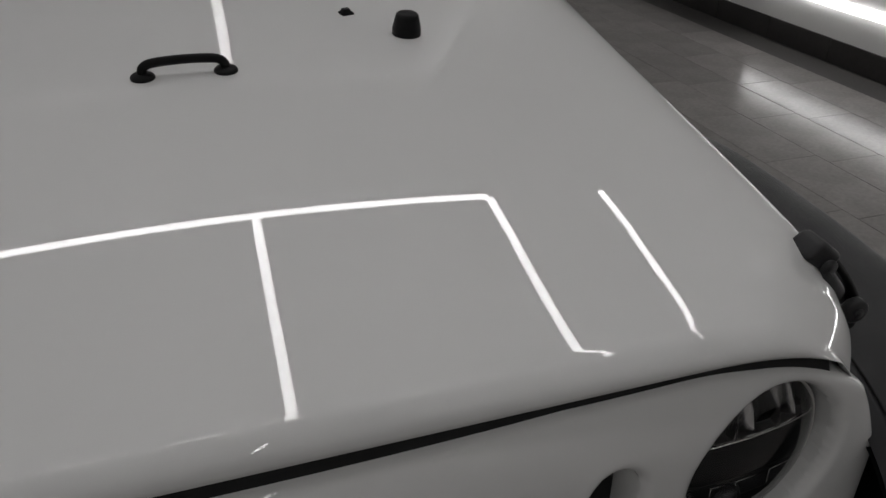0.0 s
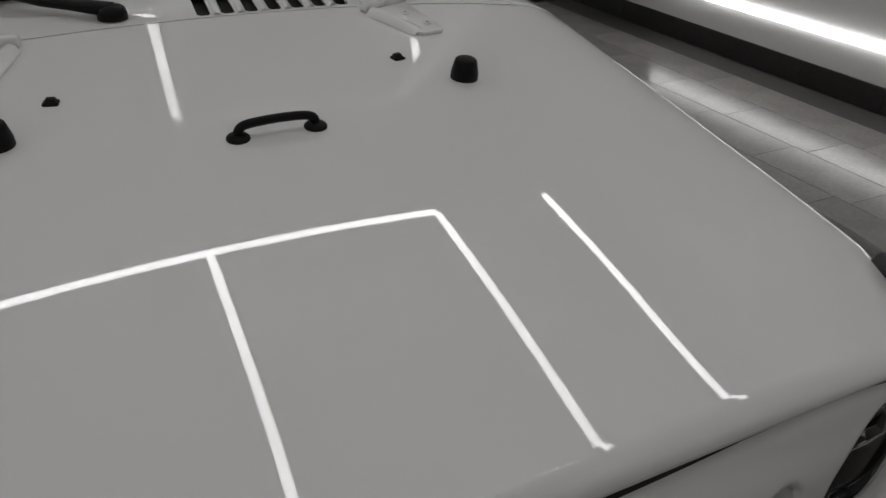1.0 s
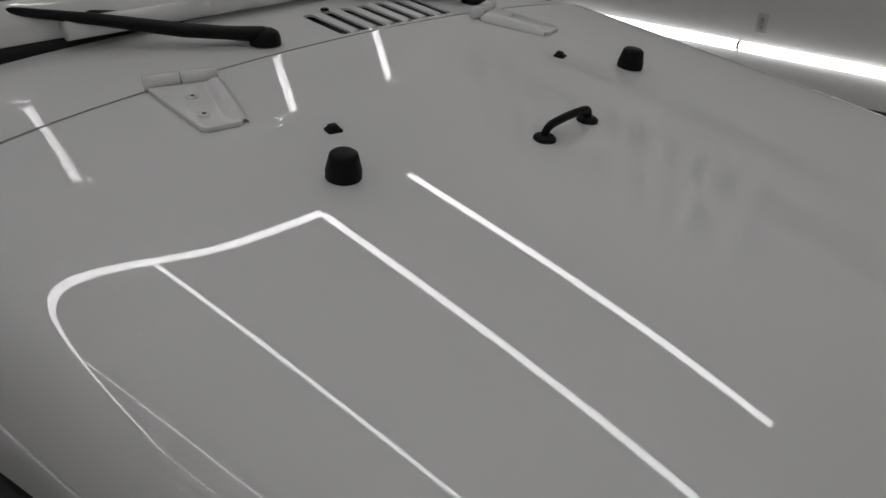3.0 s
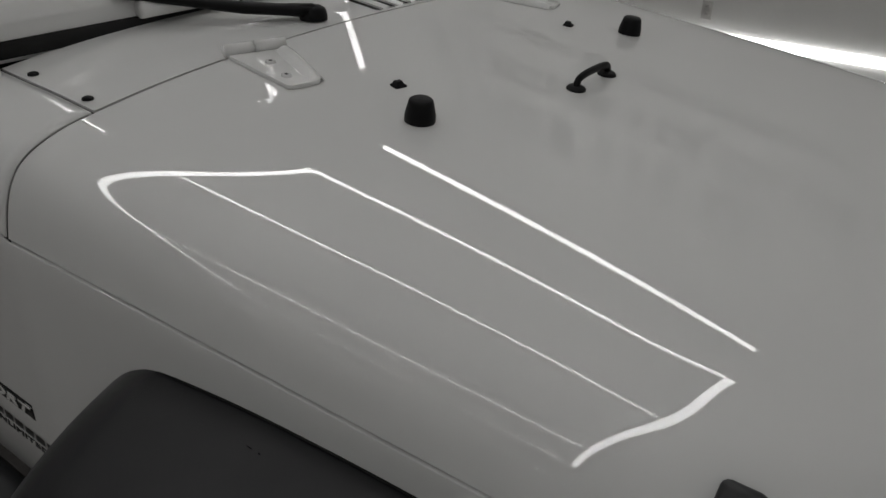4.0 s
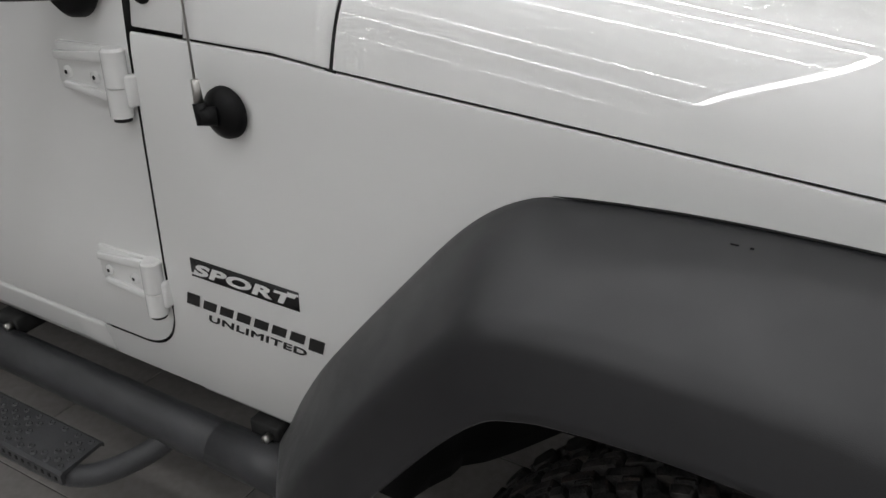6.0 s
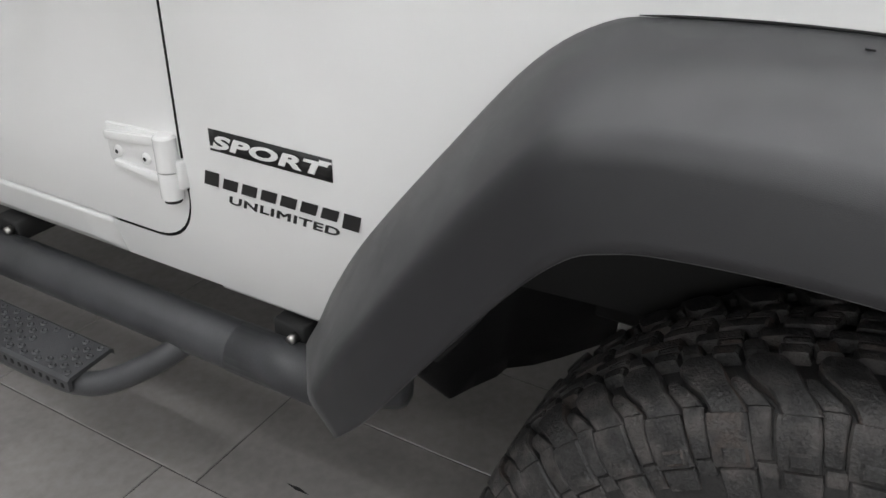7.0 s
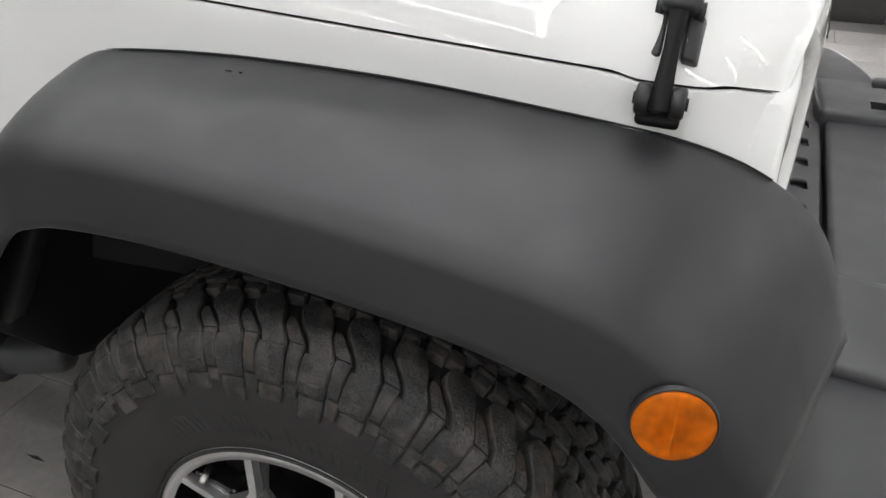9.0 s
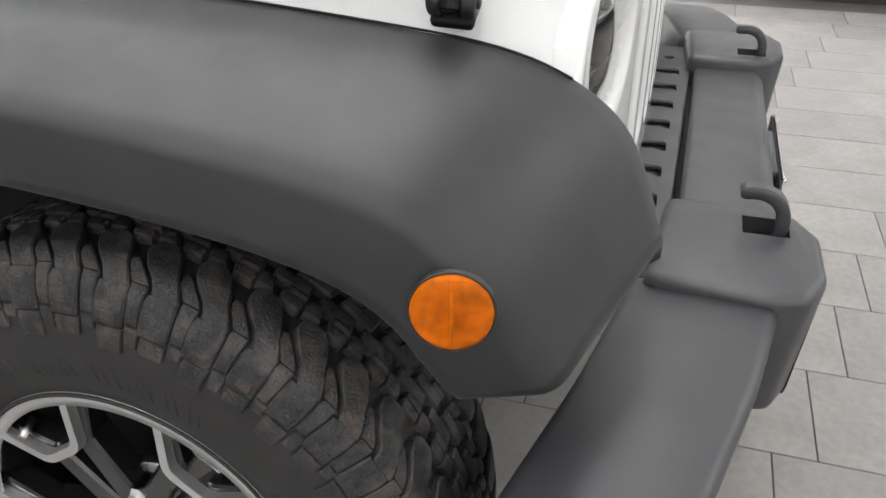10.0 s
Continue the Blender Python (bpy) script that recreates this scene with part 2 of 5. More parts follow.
def lettering(name, text, size, depth, m, mat, parent, shear=0.0, stretch=1.0, spacing=1.0, weight=0.0, bold=0.0):
    cu = bpy.data.curves.new(name, "FONT")
    cu.body, cu.size, cu.extrude, cu.shear, cu.space_character, cu.offset = text, size, depth, shear, spacing, weight
    cu.bevel_depth, cu.bevel_resolution = bold, 0
    cu.align_x = "CENTER"
    tmp = new("lettering_tmp", cu)
    bpy.context.view_layer.update()
    me = bpy.data.meshes.new_from_object(tmp.evaluated_get(bpy.context.evaluated_depsgraph_get()))
    bpy.data.objects.remove(tmp)
    me.transform(m @ Matrix.Diagonal((stretch, 1, 1, 1)))
    me.materials.clear()
    me.materials.append(mat)
    ob = new(name, me)
    ob.parent = parent
    return ob


# ---- body surface of the car: the front faces -y, the ground is z = 0, the front axle is near y = 0 ----
def crown(y):
    return ((0.01588 * y - 0.06455) * y + 0.11764) * y + 1.19284


def half_width(y):
    return 0.80 - 0.0882 * (0.617 - min(y, 0.617)) if y > -0.27 else 0.7218 - 0.085 * ((-0.27 - y) / 0.165) ** 2


def seam_z(y):
    return 1.0545 + 0.0815 * min(y, 0.70) - 0.014 * (max(-0.30 - y, 0.0) / 0.13) ** 2


ROUND = 0.21262


def swell(x, y, w):
    """Slow waves of the pressed sheet."""
    a, v = min((x / w) ** 2, 1.0), (y - 0.1) / 0.55
    c0 = 0.00298 + v * (0.00841 + v * (0.00715 + v * 0.00474))
    c1 = 0.01743 + v * (-0.00206 + v * (0.00009 - v * 0.00159))
    c2 = 0.01366 + v * (0.00657 + v * (0.00525 + v * 0.00237))
    return (c0 + a * (c1 + a * c2)) * (1 - a ** 3)


SIDE_POWERS = (3, 4, 6, 9, 14, 22)
SIDE_SHAPE = ((0.2223, 0.1271, -1.1270, -0.7810), (-0.1115, -0.3428, 2.3344, 1.3865), (0.1102, 0.4348, -2.6923, -0.6151),
              (0.6382, -0.8314, 1.7669, -0.0784), (-0.2732, 0.7096, 0.2066, -0.2631))


def shoulder_width(y):
    return ROUND + 0.05 - 0.06729 * y


def shoulder(k, y):
    """How the bonnet falls from its flat top (k = 0, 1) to the side seam (k = 1, 0)."""
    v = (y - 0.1) / 0.5
    fall, rest = 0.0, 1.0
    for n, (a, b, c, d) in zip(SIDE_POWERS, SIDE_SHAPE):
        q = a + v * (b + v * (c + v * d))
        fall += q * k ** n
        rest -= q
    return 1 - fall - rest * k ** SIDE_POWERS[-1]


def pressed(y):
    return 0.0050 * math.exp(-((y + 0.322) / 0.047) ** 6)


def hollow(k, y):
    """The shoulder falls off towards the front corner and is pressed in round the latch."""
    a = min(max((-0.29 - y) / 0.11, 0.0), 1.0)
    b = min(max((k - 0.52) / 0.30, 0.0), 1.0) if k < 0.82 else (1 - k) / 0.18
    b = b * b * (3 - 2 * b)
    e = max(-0.165 - y, 0.0)
    e = 0.5 * e * e / 0.05 if e < 0.05 else e - 0.025
    f = min(max((k - 0.25) / 0.30, 0.0), 1.0) * min((1 - k) / 0.12, 1.0)
    c = min(max((k - 0.55) / 0.25, 0.0), 1.0)
    return 0.013 * e * f * f * (3 - 2 * f) + 0.016 * a * a * (3 - 2 * a) * b + pressed(y) * c * c * (3 - 2 * c)


def skin_z(x, y):
    w, ax = half_width(y), abs(x)
    rd = shoulder_width(y)
    u2 = (ax / 0.65) ** 2
    top = crown(y) - (0.03598 - 0.00403 * y) * u2 - 0.00558 * u2 * u2
    k = min(max((ax - w + rd) / rd, 0.0), 1.0)
    base = seam_z(y)
    return base + (top - base) * shoulder(k, y) + swell(x, y, w) - hollow(k, y)


def side_x(y, z):
    """Half width of the body side below the bonnet seam."""
    w = half_width(y)
    drop = max(seam_z(y) - z, 0.0)
    if y < -0.29:
        k = min(drop / 0.12, 1.0)
        k = k * k * (3 - 2 * k)
        low_w = 0.720 - 0.036 * ((-0.29 - y) / 0.14) ** 2
        w += (max(low_w, w) - w) * k
    bulge = 0.0045 * (1 - math.exp(-drop / 0.012))
    low = 0.042 * (max(0.76 - z, 0.0) / 0.26) ** 2
    return w + bulge - low


# ---- room ----
def build_room():
    t = 0.15
    walls = (("wall_east", box(WALL_X, WALL_X + t, ROOM_F - t, ROOM_B + t, 0, CEIL), "white painted showroom wall with a low light strip"),
             ("wall_west", box(ROOM_W - t, ROOM_W, ROOM_F - t, ROOM_B + t, 0, CEIL), "plain white painted showroom wall"),
             ("wall_south", box(ROOM_W, WALL_X, ROOM_F - t, ROOM_F, 0, CEIL), "plain white painted showroom wall"),
             ("wall_north", box(ROOM_W, WALL_X, ROOM_B, ROOM_B + t, 0, CEIL), "plain white painted showroom wall"))
    for name, bm, label in walls:
        tagged(link(name, bm, WALL, smooth=False), label, "wall", kind="structure")
    tagged(link("ceiling", box(ROOM_W - t, WALL_X + t, ROOM_F - t, ROOM_B + t, CEIL, CEIL + 0.12), CEILING, smooth=False),
           "pale painted showroom ceiling above hanging lights", "ceiling", kind="structure")
    base = new("baseboard")
    tagged(base, "dark tiled skirting along the foot of the white wall", "baseboard", kind="structure")
    y = ROOM_F
    while y < ROOM_B - 0.1:
        y1 = min(y + 0.61, ROOM_B)
        part("tile", box(WALL_X - 0.012, WALL_X, y + 0.002, y1 - 0.002, 0, 0.155, 0.002, 1), BASE, base, smooth=False)
        y = y1


def build_wall_light():
    """The lit strip low on the wall, in lengths with thin dark joints."""
    ob = tagged(new("wall_light_strip"), "long lit white strip light low on the wall", "strip light")
    for y0 in (-0.94, 1.52):
        prof = [(WALL_X - 0.031 * math.sin(a), 0.368 + 0.031 * math.cos(a)) for a in [math.pi * k / 8 for k in range(9)]]
        rows = [[(p[0], yy, p[1]) for p in prof] for yy in (y0, y0 + 2.44)]
        part("diffuser", grid(rows), STRIP, ob)
        part("joint", grid([[(WALL_X - 0.0320 * math.sin(a), yy, 0.368 + 0.0320 * math.cos(a)) for a in [math.pi * q / 8 for q in range(9)]] for yy in (y0 + 2.442, y0 + 2.458)]), GAP, ob)


def build_outlet():
    ob = tagged(new("wall_outlet"), "grey double power outlet on the white wall", "outlet")
    part("cover_plate", box(WALL_X - 0.006, WALL_X, 1.36, 1.43, 0.47, 0.585, 0.002, 1), OUTLET, ob)
    for z in (0.503, 0.553):
        sock = part("socket", box(WALL_X - 0.009, WALL_X - 0.0055, 1.378, 1.412, z - 0.016, z + 0.016, 0.004, 2), OUTLET, ob)
        # Slots are near-black blocks on the face, painting the shade of openings.
        for y in (1.389, 1.401):
            part("slot", box(WALL_X - 0.0098, WALL_X - 0.0085, y - 0.0012, y + 0.0012, z - 0.004, z + 0.006), GAP, sock)


def build_sign():
    """Grey shapes of a large wall sign, seen only as a faint mirror image in the bonnet."""
    ob = tagged(new("wall_sign"), "large wall sign of flat grey letter shapes", "sign")

    def row(y0, y1, z0, z1, n, seed, slant=0.22, fill=0.80):
        """A row of slanted stroke shapes."""
        rng = random.Random(seed)
        w = (y0 - y1) / n
        last = -1
        for k in range(n):
            a = y0 - k * w - 0.5 * (1 - fill) * w
            b = a - fill * w
            t, s = 0.27 * fill * w, (z1 - z0) * 0.21
            style = rng.choice([q for q in (2, 4, 5) if q != last])
            last = style
            x0, x1 = WALL_X - 0.02, WALL_X - 0.003
            if style == 5:
                bms = [box(x0, x1, a - 0.62 * fill * w, a - 0.1 * fill * w, z0, z1)]
            else:
                bms = [box(x0, x1, a - t, a, z0, z1)]
            if style in (2, 4):
                bms.append(box(x0, x1, b, b + t, z0, z1))
            if style == 4:
                bms.append(box(x0 + 0.0005, x1, b + 0.002, a - 0.002, z1 - s, z1 - 0.001))
                bms.append(box(x0 + 0.0005, x1, b + 0.002, a - 0.002, z0 + 0.001, z0 + s))
            bm = merged(*bms)
            for v in bm.verts:
                v.co.y -= slant * (v.co.z - z0)
            part("letter_shape", bm, SIGN, ob, smooth=False)

    row(3.10, 0.16, 3.55, 3.97, 6, 1)
    row(3.36, 3.00, 3.06, 3.42, 1, 5)
    row(2.98, -0.44, 3.06, 3.32, 9, 2, fill=0.84)
    row(3.05, 2.72, 2.62, 2.71, 3, 6)
    row(2.66, 0.32, 2.62, 2.76, 10, 3)
    row(0.24, -0.28, 2.62, 2.71, 3, 4)


def build_ceiling_lights():
    def length(ob, a, b, pitch=1.52):
        """One lit bar in lengths, from a to b, with thin joints."""
        a, b = Vector(a), Vector(b)
        n = max(1, round((b - a).length / pitch))
        d = (b - a).normalized()
        s = Vector((-d.y, d.x, 0)) * 0.031
        prof = [(-1, 0.0), (-0.9, -0.018), (-0.5, -0.03), (0, -0.034), (0.5, -0.03), (0.9, -0.018), (1, 0.0)]
        for k in range(n):
            p, q = a.lerp(b, k / n) + d * 0.009, a.lerp(b, (k + 1) / n) - d * 0.009
            part("light_tube", grid([[tuple(e + s * u + Vector((0, 0, w))) for u, w in prof] for e in (p, q)]), TUBE, ob)
        rows = [[tuple(e + s * u + Vector((0, 0, w))) for u, w in ((-1, 0.002), (-1, 0.05), (1, 0.05), (1, 0.002))] for e in (a, b)]
        part("housing", grid(rows, closed_u=True), ALU, ob, smooth=False)
        for k in (0.15, 0.85):
            p = a.lerp(b, k)
            part("cable", tube([(p.x, p.y, TUBE_Z + 0.05), (p.x, p.y, CEIL)], 0.0025, 6), ALU, ob)

    def front(x):
        return -0.419 - 0.0384 * x

    def back(x):
        return 3.023 - 0.0126 * x

    def along(x, y):
        return (x + LIGHT_LEAN * y, y, TUBE_Z)

    ob = tagged(new("ceiling_light_frame"), "hanging rectangular frame of lit white light tubes", "ceiling light", "ceiling lights")
    for x in FRAME_X:
        length(ob, along(x, front(x) + 0.03), along(x, back(x) - 0.03))
    for edge in (front, back):
        length(ob, along(FRAME_X[0], edge(FRAME_X[0])), along(FRAME_X[-1], edge(FRAME_X[-1])), 1.46)
    # Single bars, among them unseen ones added as fill light.
    for x, y0, y1 in SINGLE_AND_FILL_TUBES:
        ob = tagged(new("ceiling_light_bar"), "hanging straight bar of lit white light tubes, some added as fill", "ceiling light", "ceiling lights")
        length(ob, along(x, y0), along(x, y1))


LIGHT_LEAN = 0.026
FRAME_X = (-5.548, -3.178, 0.242, 2.007)
# First two match lines mirrored in the bonnet; the others are added, mostly as fill.
SINGLE_AND_FILL_TUBES = ((3.058, -0.45, 3.05), (-10.2, -0.2, 5.5), (0.3, 6.9, 8.6), (3.0, 7.2, 8.6),
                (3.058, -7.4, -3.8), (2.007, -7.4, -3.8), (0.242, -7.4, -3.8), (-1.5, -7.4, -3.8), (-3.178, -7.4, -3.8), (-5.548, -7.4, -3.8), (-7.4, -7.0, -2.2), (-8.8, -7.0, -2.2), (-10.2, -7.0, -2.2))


# ---- bonnet ----
def front_y(x):
    return -0.445 + 0.018 * (max(abs(x) - 0.48, 0) / 0.17) ** 2


def rear_y(x):
    return 0.640 - 0.028 * min(abs(x) / 0.65, 1.0) ** 2


def bonnet_columns(n=24, m=72):
    """Signed (kind, fraction) columns from one side to the other."""
    half = [("top", i / n) for i in range(n)] + [("edge", 1 - (1 - i / m) ** 1.35) for i in range(m + 1)]
    return [(-1, *c) for c in half[::-1][:-1]] + [(1, *c) for c in half]


def col_x(c, y):
    sgn, kind, fr = c
    w = half_width(y)
    rd = shoulder_width(y)
    s = w - rd
    return sgn * (s * fr if kind == "top" else s + rd * fr)


def build_bonnet(car):
    cols = bonnet_columns()
    rows = []
    steps = 140
    for i in range(steps + 1):
        v = i / steps
        row = []
        for c in cols:
            y = 0.63 + (-0.44 - 0.63) * v
            for _ in range(40):
                x = col_x(c, y)
                y = rear_y(x) + (front_y(x) - rear_y(x)) * v
            x = col_x(c, y)
            row.append((x, y, skin_z(x, y)))
        rows.append(row)
    top = rows[-1]

    def lip(p):
        k = min(max((abs(p[0]) - 0.40) / 0.25, 0.0), 1.0)
        return (p[0], -0.466 + 0.032 * k ** 2.2, min(1.091 - 0.081 * k ** 2.4, p[2] - 0.006))

    for j in range(1, 7):
        t = j / 6
        row = []
        for p in top:
            e = lip(p)
            ctl = (p[0], e[1] - 0.004, max(p[2] - 0.012, e[2]))
            row.append(tuple((1 - t) ** 2 * p[k] + 2 * t * (1 - t) * ctl[k] + t * t * e[k] for k in range(3)))
        rows.append(row)
    rows.append([(x, y + 0.014, z - 0.001) for x, y, z in rows[-1]])
    hood = part("bonnet", grid(rows), PAINT, car, "glossy white bonnet with mirrored ceiling lights")
    # shade the skin by its true slope, so that thin mirrored lines run clean
    true = []
    for v in hood.data.vertices:
        x, y, z = v.co
        n = v.normal.copy()
        if abs(x) < half_width(y) - 0.004 and y > front_y(x) + 0.012 and abs(z - skin_z(x, y)) < 0.0005:
            h = 0.0008
            m = Vector(((skin_z(x - h, y) - skin_z(x + h, y)) / (2 * h), (skin_z(x, y - h) - skin_z(x, y + h)) / (2 * h), 1.0)).normalized()
            n = m if m.dot(n) > 0 else -m
        true.append(n)
    hood.data.normals_split_custom_set_from_vertices(true)
    # turned-in edge along the sides and the rear, near-black for the gap's shade
    for sgn in (-1, 1):
        k = -1 if sgn > 0 else 0
        edge = [r[k] for r in rows[:steps + 1]]
        part("bonnet_edge", grid([[(x, y, z) for x, y, z in edge], [(x - sgn * 0.0015, y, z - 0.0015) for x, y, z in edge],
                                  [(x - sgn * 0.02, y, z - 0.0015) for x, y, z in edge]]), GAP, hood)
    rear = rows[0]
    part("bonnet_edge", grid([rear, [(x, y + 0.0012, z - 0.001) for x, y, z in rear], [(x, y + 0.0012, z - 0.02) for x, y, z in rear]]), GAP, hood)
    # Near-black strip added below the rear gap, standing in for its shade.
    part("rear_seal", grid([[(x, y - 0.004, z - 0.006) for x, y, z in rear], [(x, y + 0.014, z - 0.006) for x, y, z in rear]]), GAP, hood)
    return hood


def on_skin(x, y, lift=0.0):
    h = 0.004
    n = Vector((-(skin_z(x + h, y) - skin_z(x - h, y)) / (2 * h), -(skin_z(x, y + h) - skin_z(x, y - h)) / (2 * h), 1)).normalized()
    return Vector((x, y, skin_z(x, y))) + n * lift, n


def seat_on(x, y, turn=0.0):
    """The pose of a thing that stands on the bonnet."""
    p, n = on_skin(x, y)
    return Matrix.Translation(p) @ n.to_track_quat("Z", "Y").to_matrix().to_4x4() @ Matrix.Rotation(turn, 4, "Z")


def build_bonnet_fittings(hood):
    # grab handle in the middle
    a = on_skin(-0.053, 0.181)[0]
    foot = [(0.0, 0.0165), (0.0025, 0.0165), (0.005, 0.0145), (0.007, 0.0105), (0.008, 0.0)]
    bms = []
    for sx in (-0.053, 0.057):
        f = lathe(foot, 24, "z")
        f.transform(seat_on(sx, 0.181))
        bms.append(f)
    z0 = a.z
    path = spline([(-0.053, 0.181, z0 + 0.003), (-0.052, 0.180, z0 + 0.012), (-0.045, 0.179, z0 + 0.0185), (-0.028, 0.178, z0 + 0.0215), (0.002, 0.178, z0 + 0.0225),
                   (0.032, 0.178, z0 + 0.0215), (0.049, 0.179, z0 + 0.0185), (0.056, 0.180, z0 + 0.012), (0.057, 0.181, z0 + 0.003)], 4)
    bms.append(tube(path, 0.0066, 12, 0.85))
    part("bonnet_handle", merged(*bms), BLACK_PLASTIC, hood, "small black metal grab loop with round feet")
    # rubber stops and washer nozzles
    stop = [(0.0, 0.0228), (0.010, 0.0228), (0.026, 0.0192), (0.0315, 0.0178), (0.034, 0.0145), (0.0345, 0.0)]
    for x in (-0.345, 0.345):
        f = lathe(stop, 32, "z")
        f.transform(seat_on(x, 0.276))
        part("rubber_stop", f, BLACK_PLASTIC, hood, "black rubber windscreen stop")
    for x in (-0.271, 0.271):
        f = box(-0.0115, 0.0115, -0.0095, 0.0105, -0.002, 0.0085, 0.0040, 3)
        for v in f.verts:
            if v.co.z > 0.004:
                v.co.x *= 0.62
                v.co.y = v.co.y * 0.6 + 0.002
        f.transform(seat_on(x, 0.377))
        part("washer_nozzle", f, BLACK_PLASTIC, hood, "small black washer nozzle")
    # hinges at the rear corners
    for sgn in (-1, 1):
        m = seat_on(sgn * 0.370, 0.552)
        poly = [(-0.050, 0.062), (0.050, 0.062), (0.046, -0.074), (0.040, -0.082), (-0.006, -0.086), (-0.014, -0.080)]
        if sgn > 0:
            poly = [(-x, y) for x, y in poly][::-1]
        plate = prism(poly, 0.0, 0.008, "z", 0.0025, 2)
        plate.transform(m)
        hinge = sharp(part("bonnet_hinge", plate, PAINT, hood, "white painted bonnet hinge with two screws"))
        # raised flange along the inner edge of the leaf
        rows = []
        for q in range(9):
            t = q / 8
            y = 0.055 - 0.128 * t
            xe, h = 0.046 - 0.004 * t, 0.0105 * math.sin(math.pi * min(1.0, 0.15 + 0.85 * t)) ** 0.5 * (1 - 0.35 * t)
            row = [(xe - 0.020, y, 0.0078), (xe - 0.012, y, 0.0080 + 0.4 * h), (xe - 0.003, y, 0.0080 + h), (xe + 0.006, y, 0.0060 + 0.8 * h), (xe + 0.013, y, 0.001)]
            rows.append([(x if sgn < 0 else -x, yy, z) for x, yy, z in row])
        ridge = grid(rows)
        ridge.transform(m)
        part("hinge_rib", ridge, PAINT, hinge)
        for x0, x1 in ((-0.052, -0.004), (0.000, 0.052)):
            k = tube([(x0, 0.074, 0.010), (x1, 0.074, 0.010)], 0.0115, 16)
            k.transform(m)
            part("hinge_knuckle", k, PAINT, hinge)
        for y in (0.010, -0.050):
            f = lathe([(0.0075, 0.0085), (0.0105, 0.008), (0.0115, 0.0055), (0.0105, 0.0)], 16, "z")
            f.transform(m @ Matrix.Translation((0, y, 0)))
            part("screw", f, PAINT, hinge)
            # Flat near-black disc on the head paints the shade of its socket.
            f = lathe([(0.0116, 0.0032), (0.0117, 0.0)], 6, "z")
            f.transform(m @ Matrix.Translation((0, y, 0)))
            part("screw_recess", f, GAP, hinge)


# ---- cowl and windscreen base ----
def cowl_z(x, y):
    u = min(abs(x) / 0.80, 1.0) ** 4
    return skin_z(x, min(y, 0.62)) + 0.085 * max(y - 0.62, 0.0) * (1 - u) + (seam_z(max(y, 0.62)) - seam_z(0.62)) * u


def build_cowl(car):
    def patch(x0, x1, nx, y0f, y1f, ny, drop=0.0):
        rows = []
        for i in range(ny + 1):
            row = []
            for j in range(nx + 1):
                u = j / nx
                if x0 < 0:
                    x = -(abs(x1) + (abs(x0) - abs(x1)) * math.sin(math.pi / 2 * (1 - u))) if abs(x0) > 0.7 else x0 + (x1 - x0) * u
                else:
                    x = x0 + (x1 - x0) * math.sin(math.pi / 2 * u) if x1 > 0.7 else x0 + (x1 - x0) * u
                y = y0f(x) + (y1f(x) - y0f(x)) * i / ny
                row.append((x, y, cowl_z(x, y) - drop))
            rows.append(row)
        return grid(rows)

    def front(x):
        return rear_y(x) + 0.006

    cowl = part("cowl_panel", patch(-0.642, 0.642, 40, front, lambda x: 0.865, 10), PAINT, car, "white painted cowl panel below the windscreen")
    thick(cowl, 0.004)
    for sgn in (-1, 1):
        side = part("cowl_side", patch(-0.80 if sgn < 0 else 0.647, -0.647 if sgn < 0 else 0.80, 20, front, lambda x: 0.842 + 0.05 * max(0, (0.78 - abs(x)) / 0.13) * 0.5, 8),
                    PAINT, car, "rounded white cowl corner")
        thick(side, 0.004)
        for y in (0.657, 0.800):
            f = lathe([(0.0, 0.0085), (0.003, 0.008), (0.0045, 0.005), (0.0045, 0.0)], 14, "z")
            f.transform(Matrix.Translation((sgn * 0.627, y, cowl_z(0.627, y))))
            part("trim_screw", f, BLACK_PLASTIC, cowl)
    # vent: seven slots through the panel, over a near-black sheet painted as inner shade
    vy0, vy1, lean = 0.647, 0.788, 0.10
    cutters = []
    for k in range(7):
        x = 0.011 + k * 0.0445
        cutters.append(prism([(x - 0.0122, vy0 + 0.016), (x - 0.0070, vy0 + 0.0090), (x + 0.0070, vy0 + 0.0090), (x + 0.0122, vy0 + 0.016),
                              (x + 0.0122 + lean * 0.09, vy1 - 0.016), (x + 0.0070 + lean * 0.1, vy1 - 0.0095), (x - 0.0070 + lean * 0.1, vy1 - 0.0095), (x - 0.0122 + lean * 0.09, vy1 - 0.016)],
                             1.2, 1.34, "z"))
    cut(cowl, cutters, False)
    for q in cowl.data.polygons:
        q.use_smooth = True
    sharp(cowl, 40)
    shade_sheet = [[(x, y, cowl_z(x, y) - 0.016) for x in [-0.02 + 0.33 * q / 12 for q in range(13)]] for y in (0.645, 0.70, 0.75, 0.795)]
    part("vent_duct", grid(shade_sheet), GAP, cowl)
    for k in range(6):
        x = 0.0333 + k * 0.0445
        rib = [[(x + u + (y - vy0) * lean, y, cowl_z(x, y) + h) for u, h in ((-0.0085, -0.001), (-0.006, 0.0022), (0.0, 0.0034), (0.006, 0.0022), (0.0085, -0.001))] for y in [vy0 + 0.008 + 0.118 * q / 8 for q in range(9)]]
        part("vent_rib", grid(rib), PAINT, cowl)
    for k in (1, 5):
        x = 0.011 + k * 0.0445
        f = lathe([(0.0, 0.0085), (0.003, 0.008), (0.0045, 0.005), (0.0045, 0.0)], 14, "z")
        f.transform(Matrix.Translation((x + 0.012, vy1 - 0.006, cowl_z(x, vy1) + 0.001)))
        part("trim_screw", f, BLACK_PLASTIC, cowl)
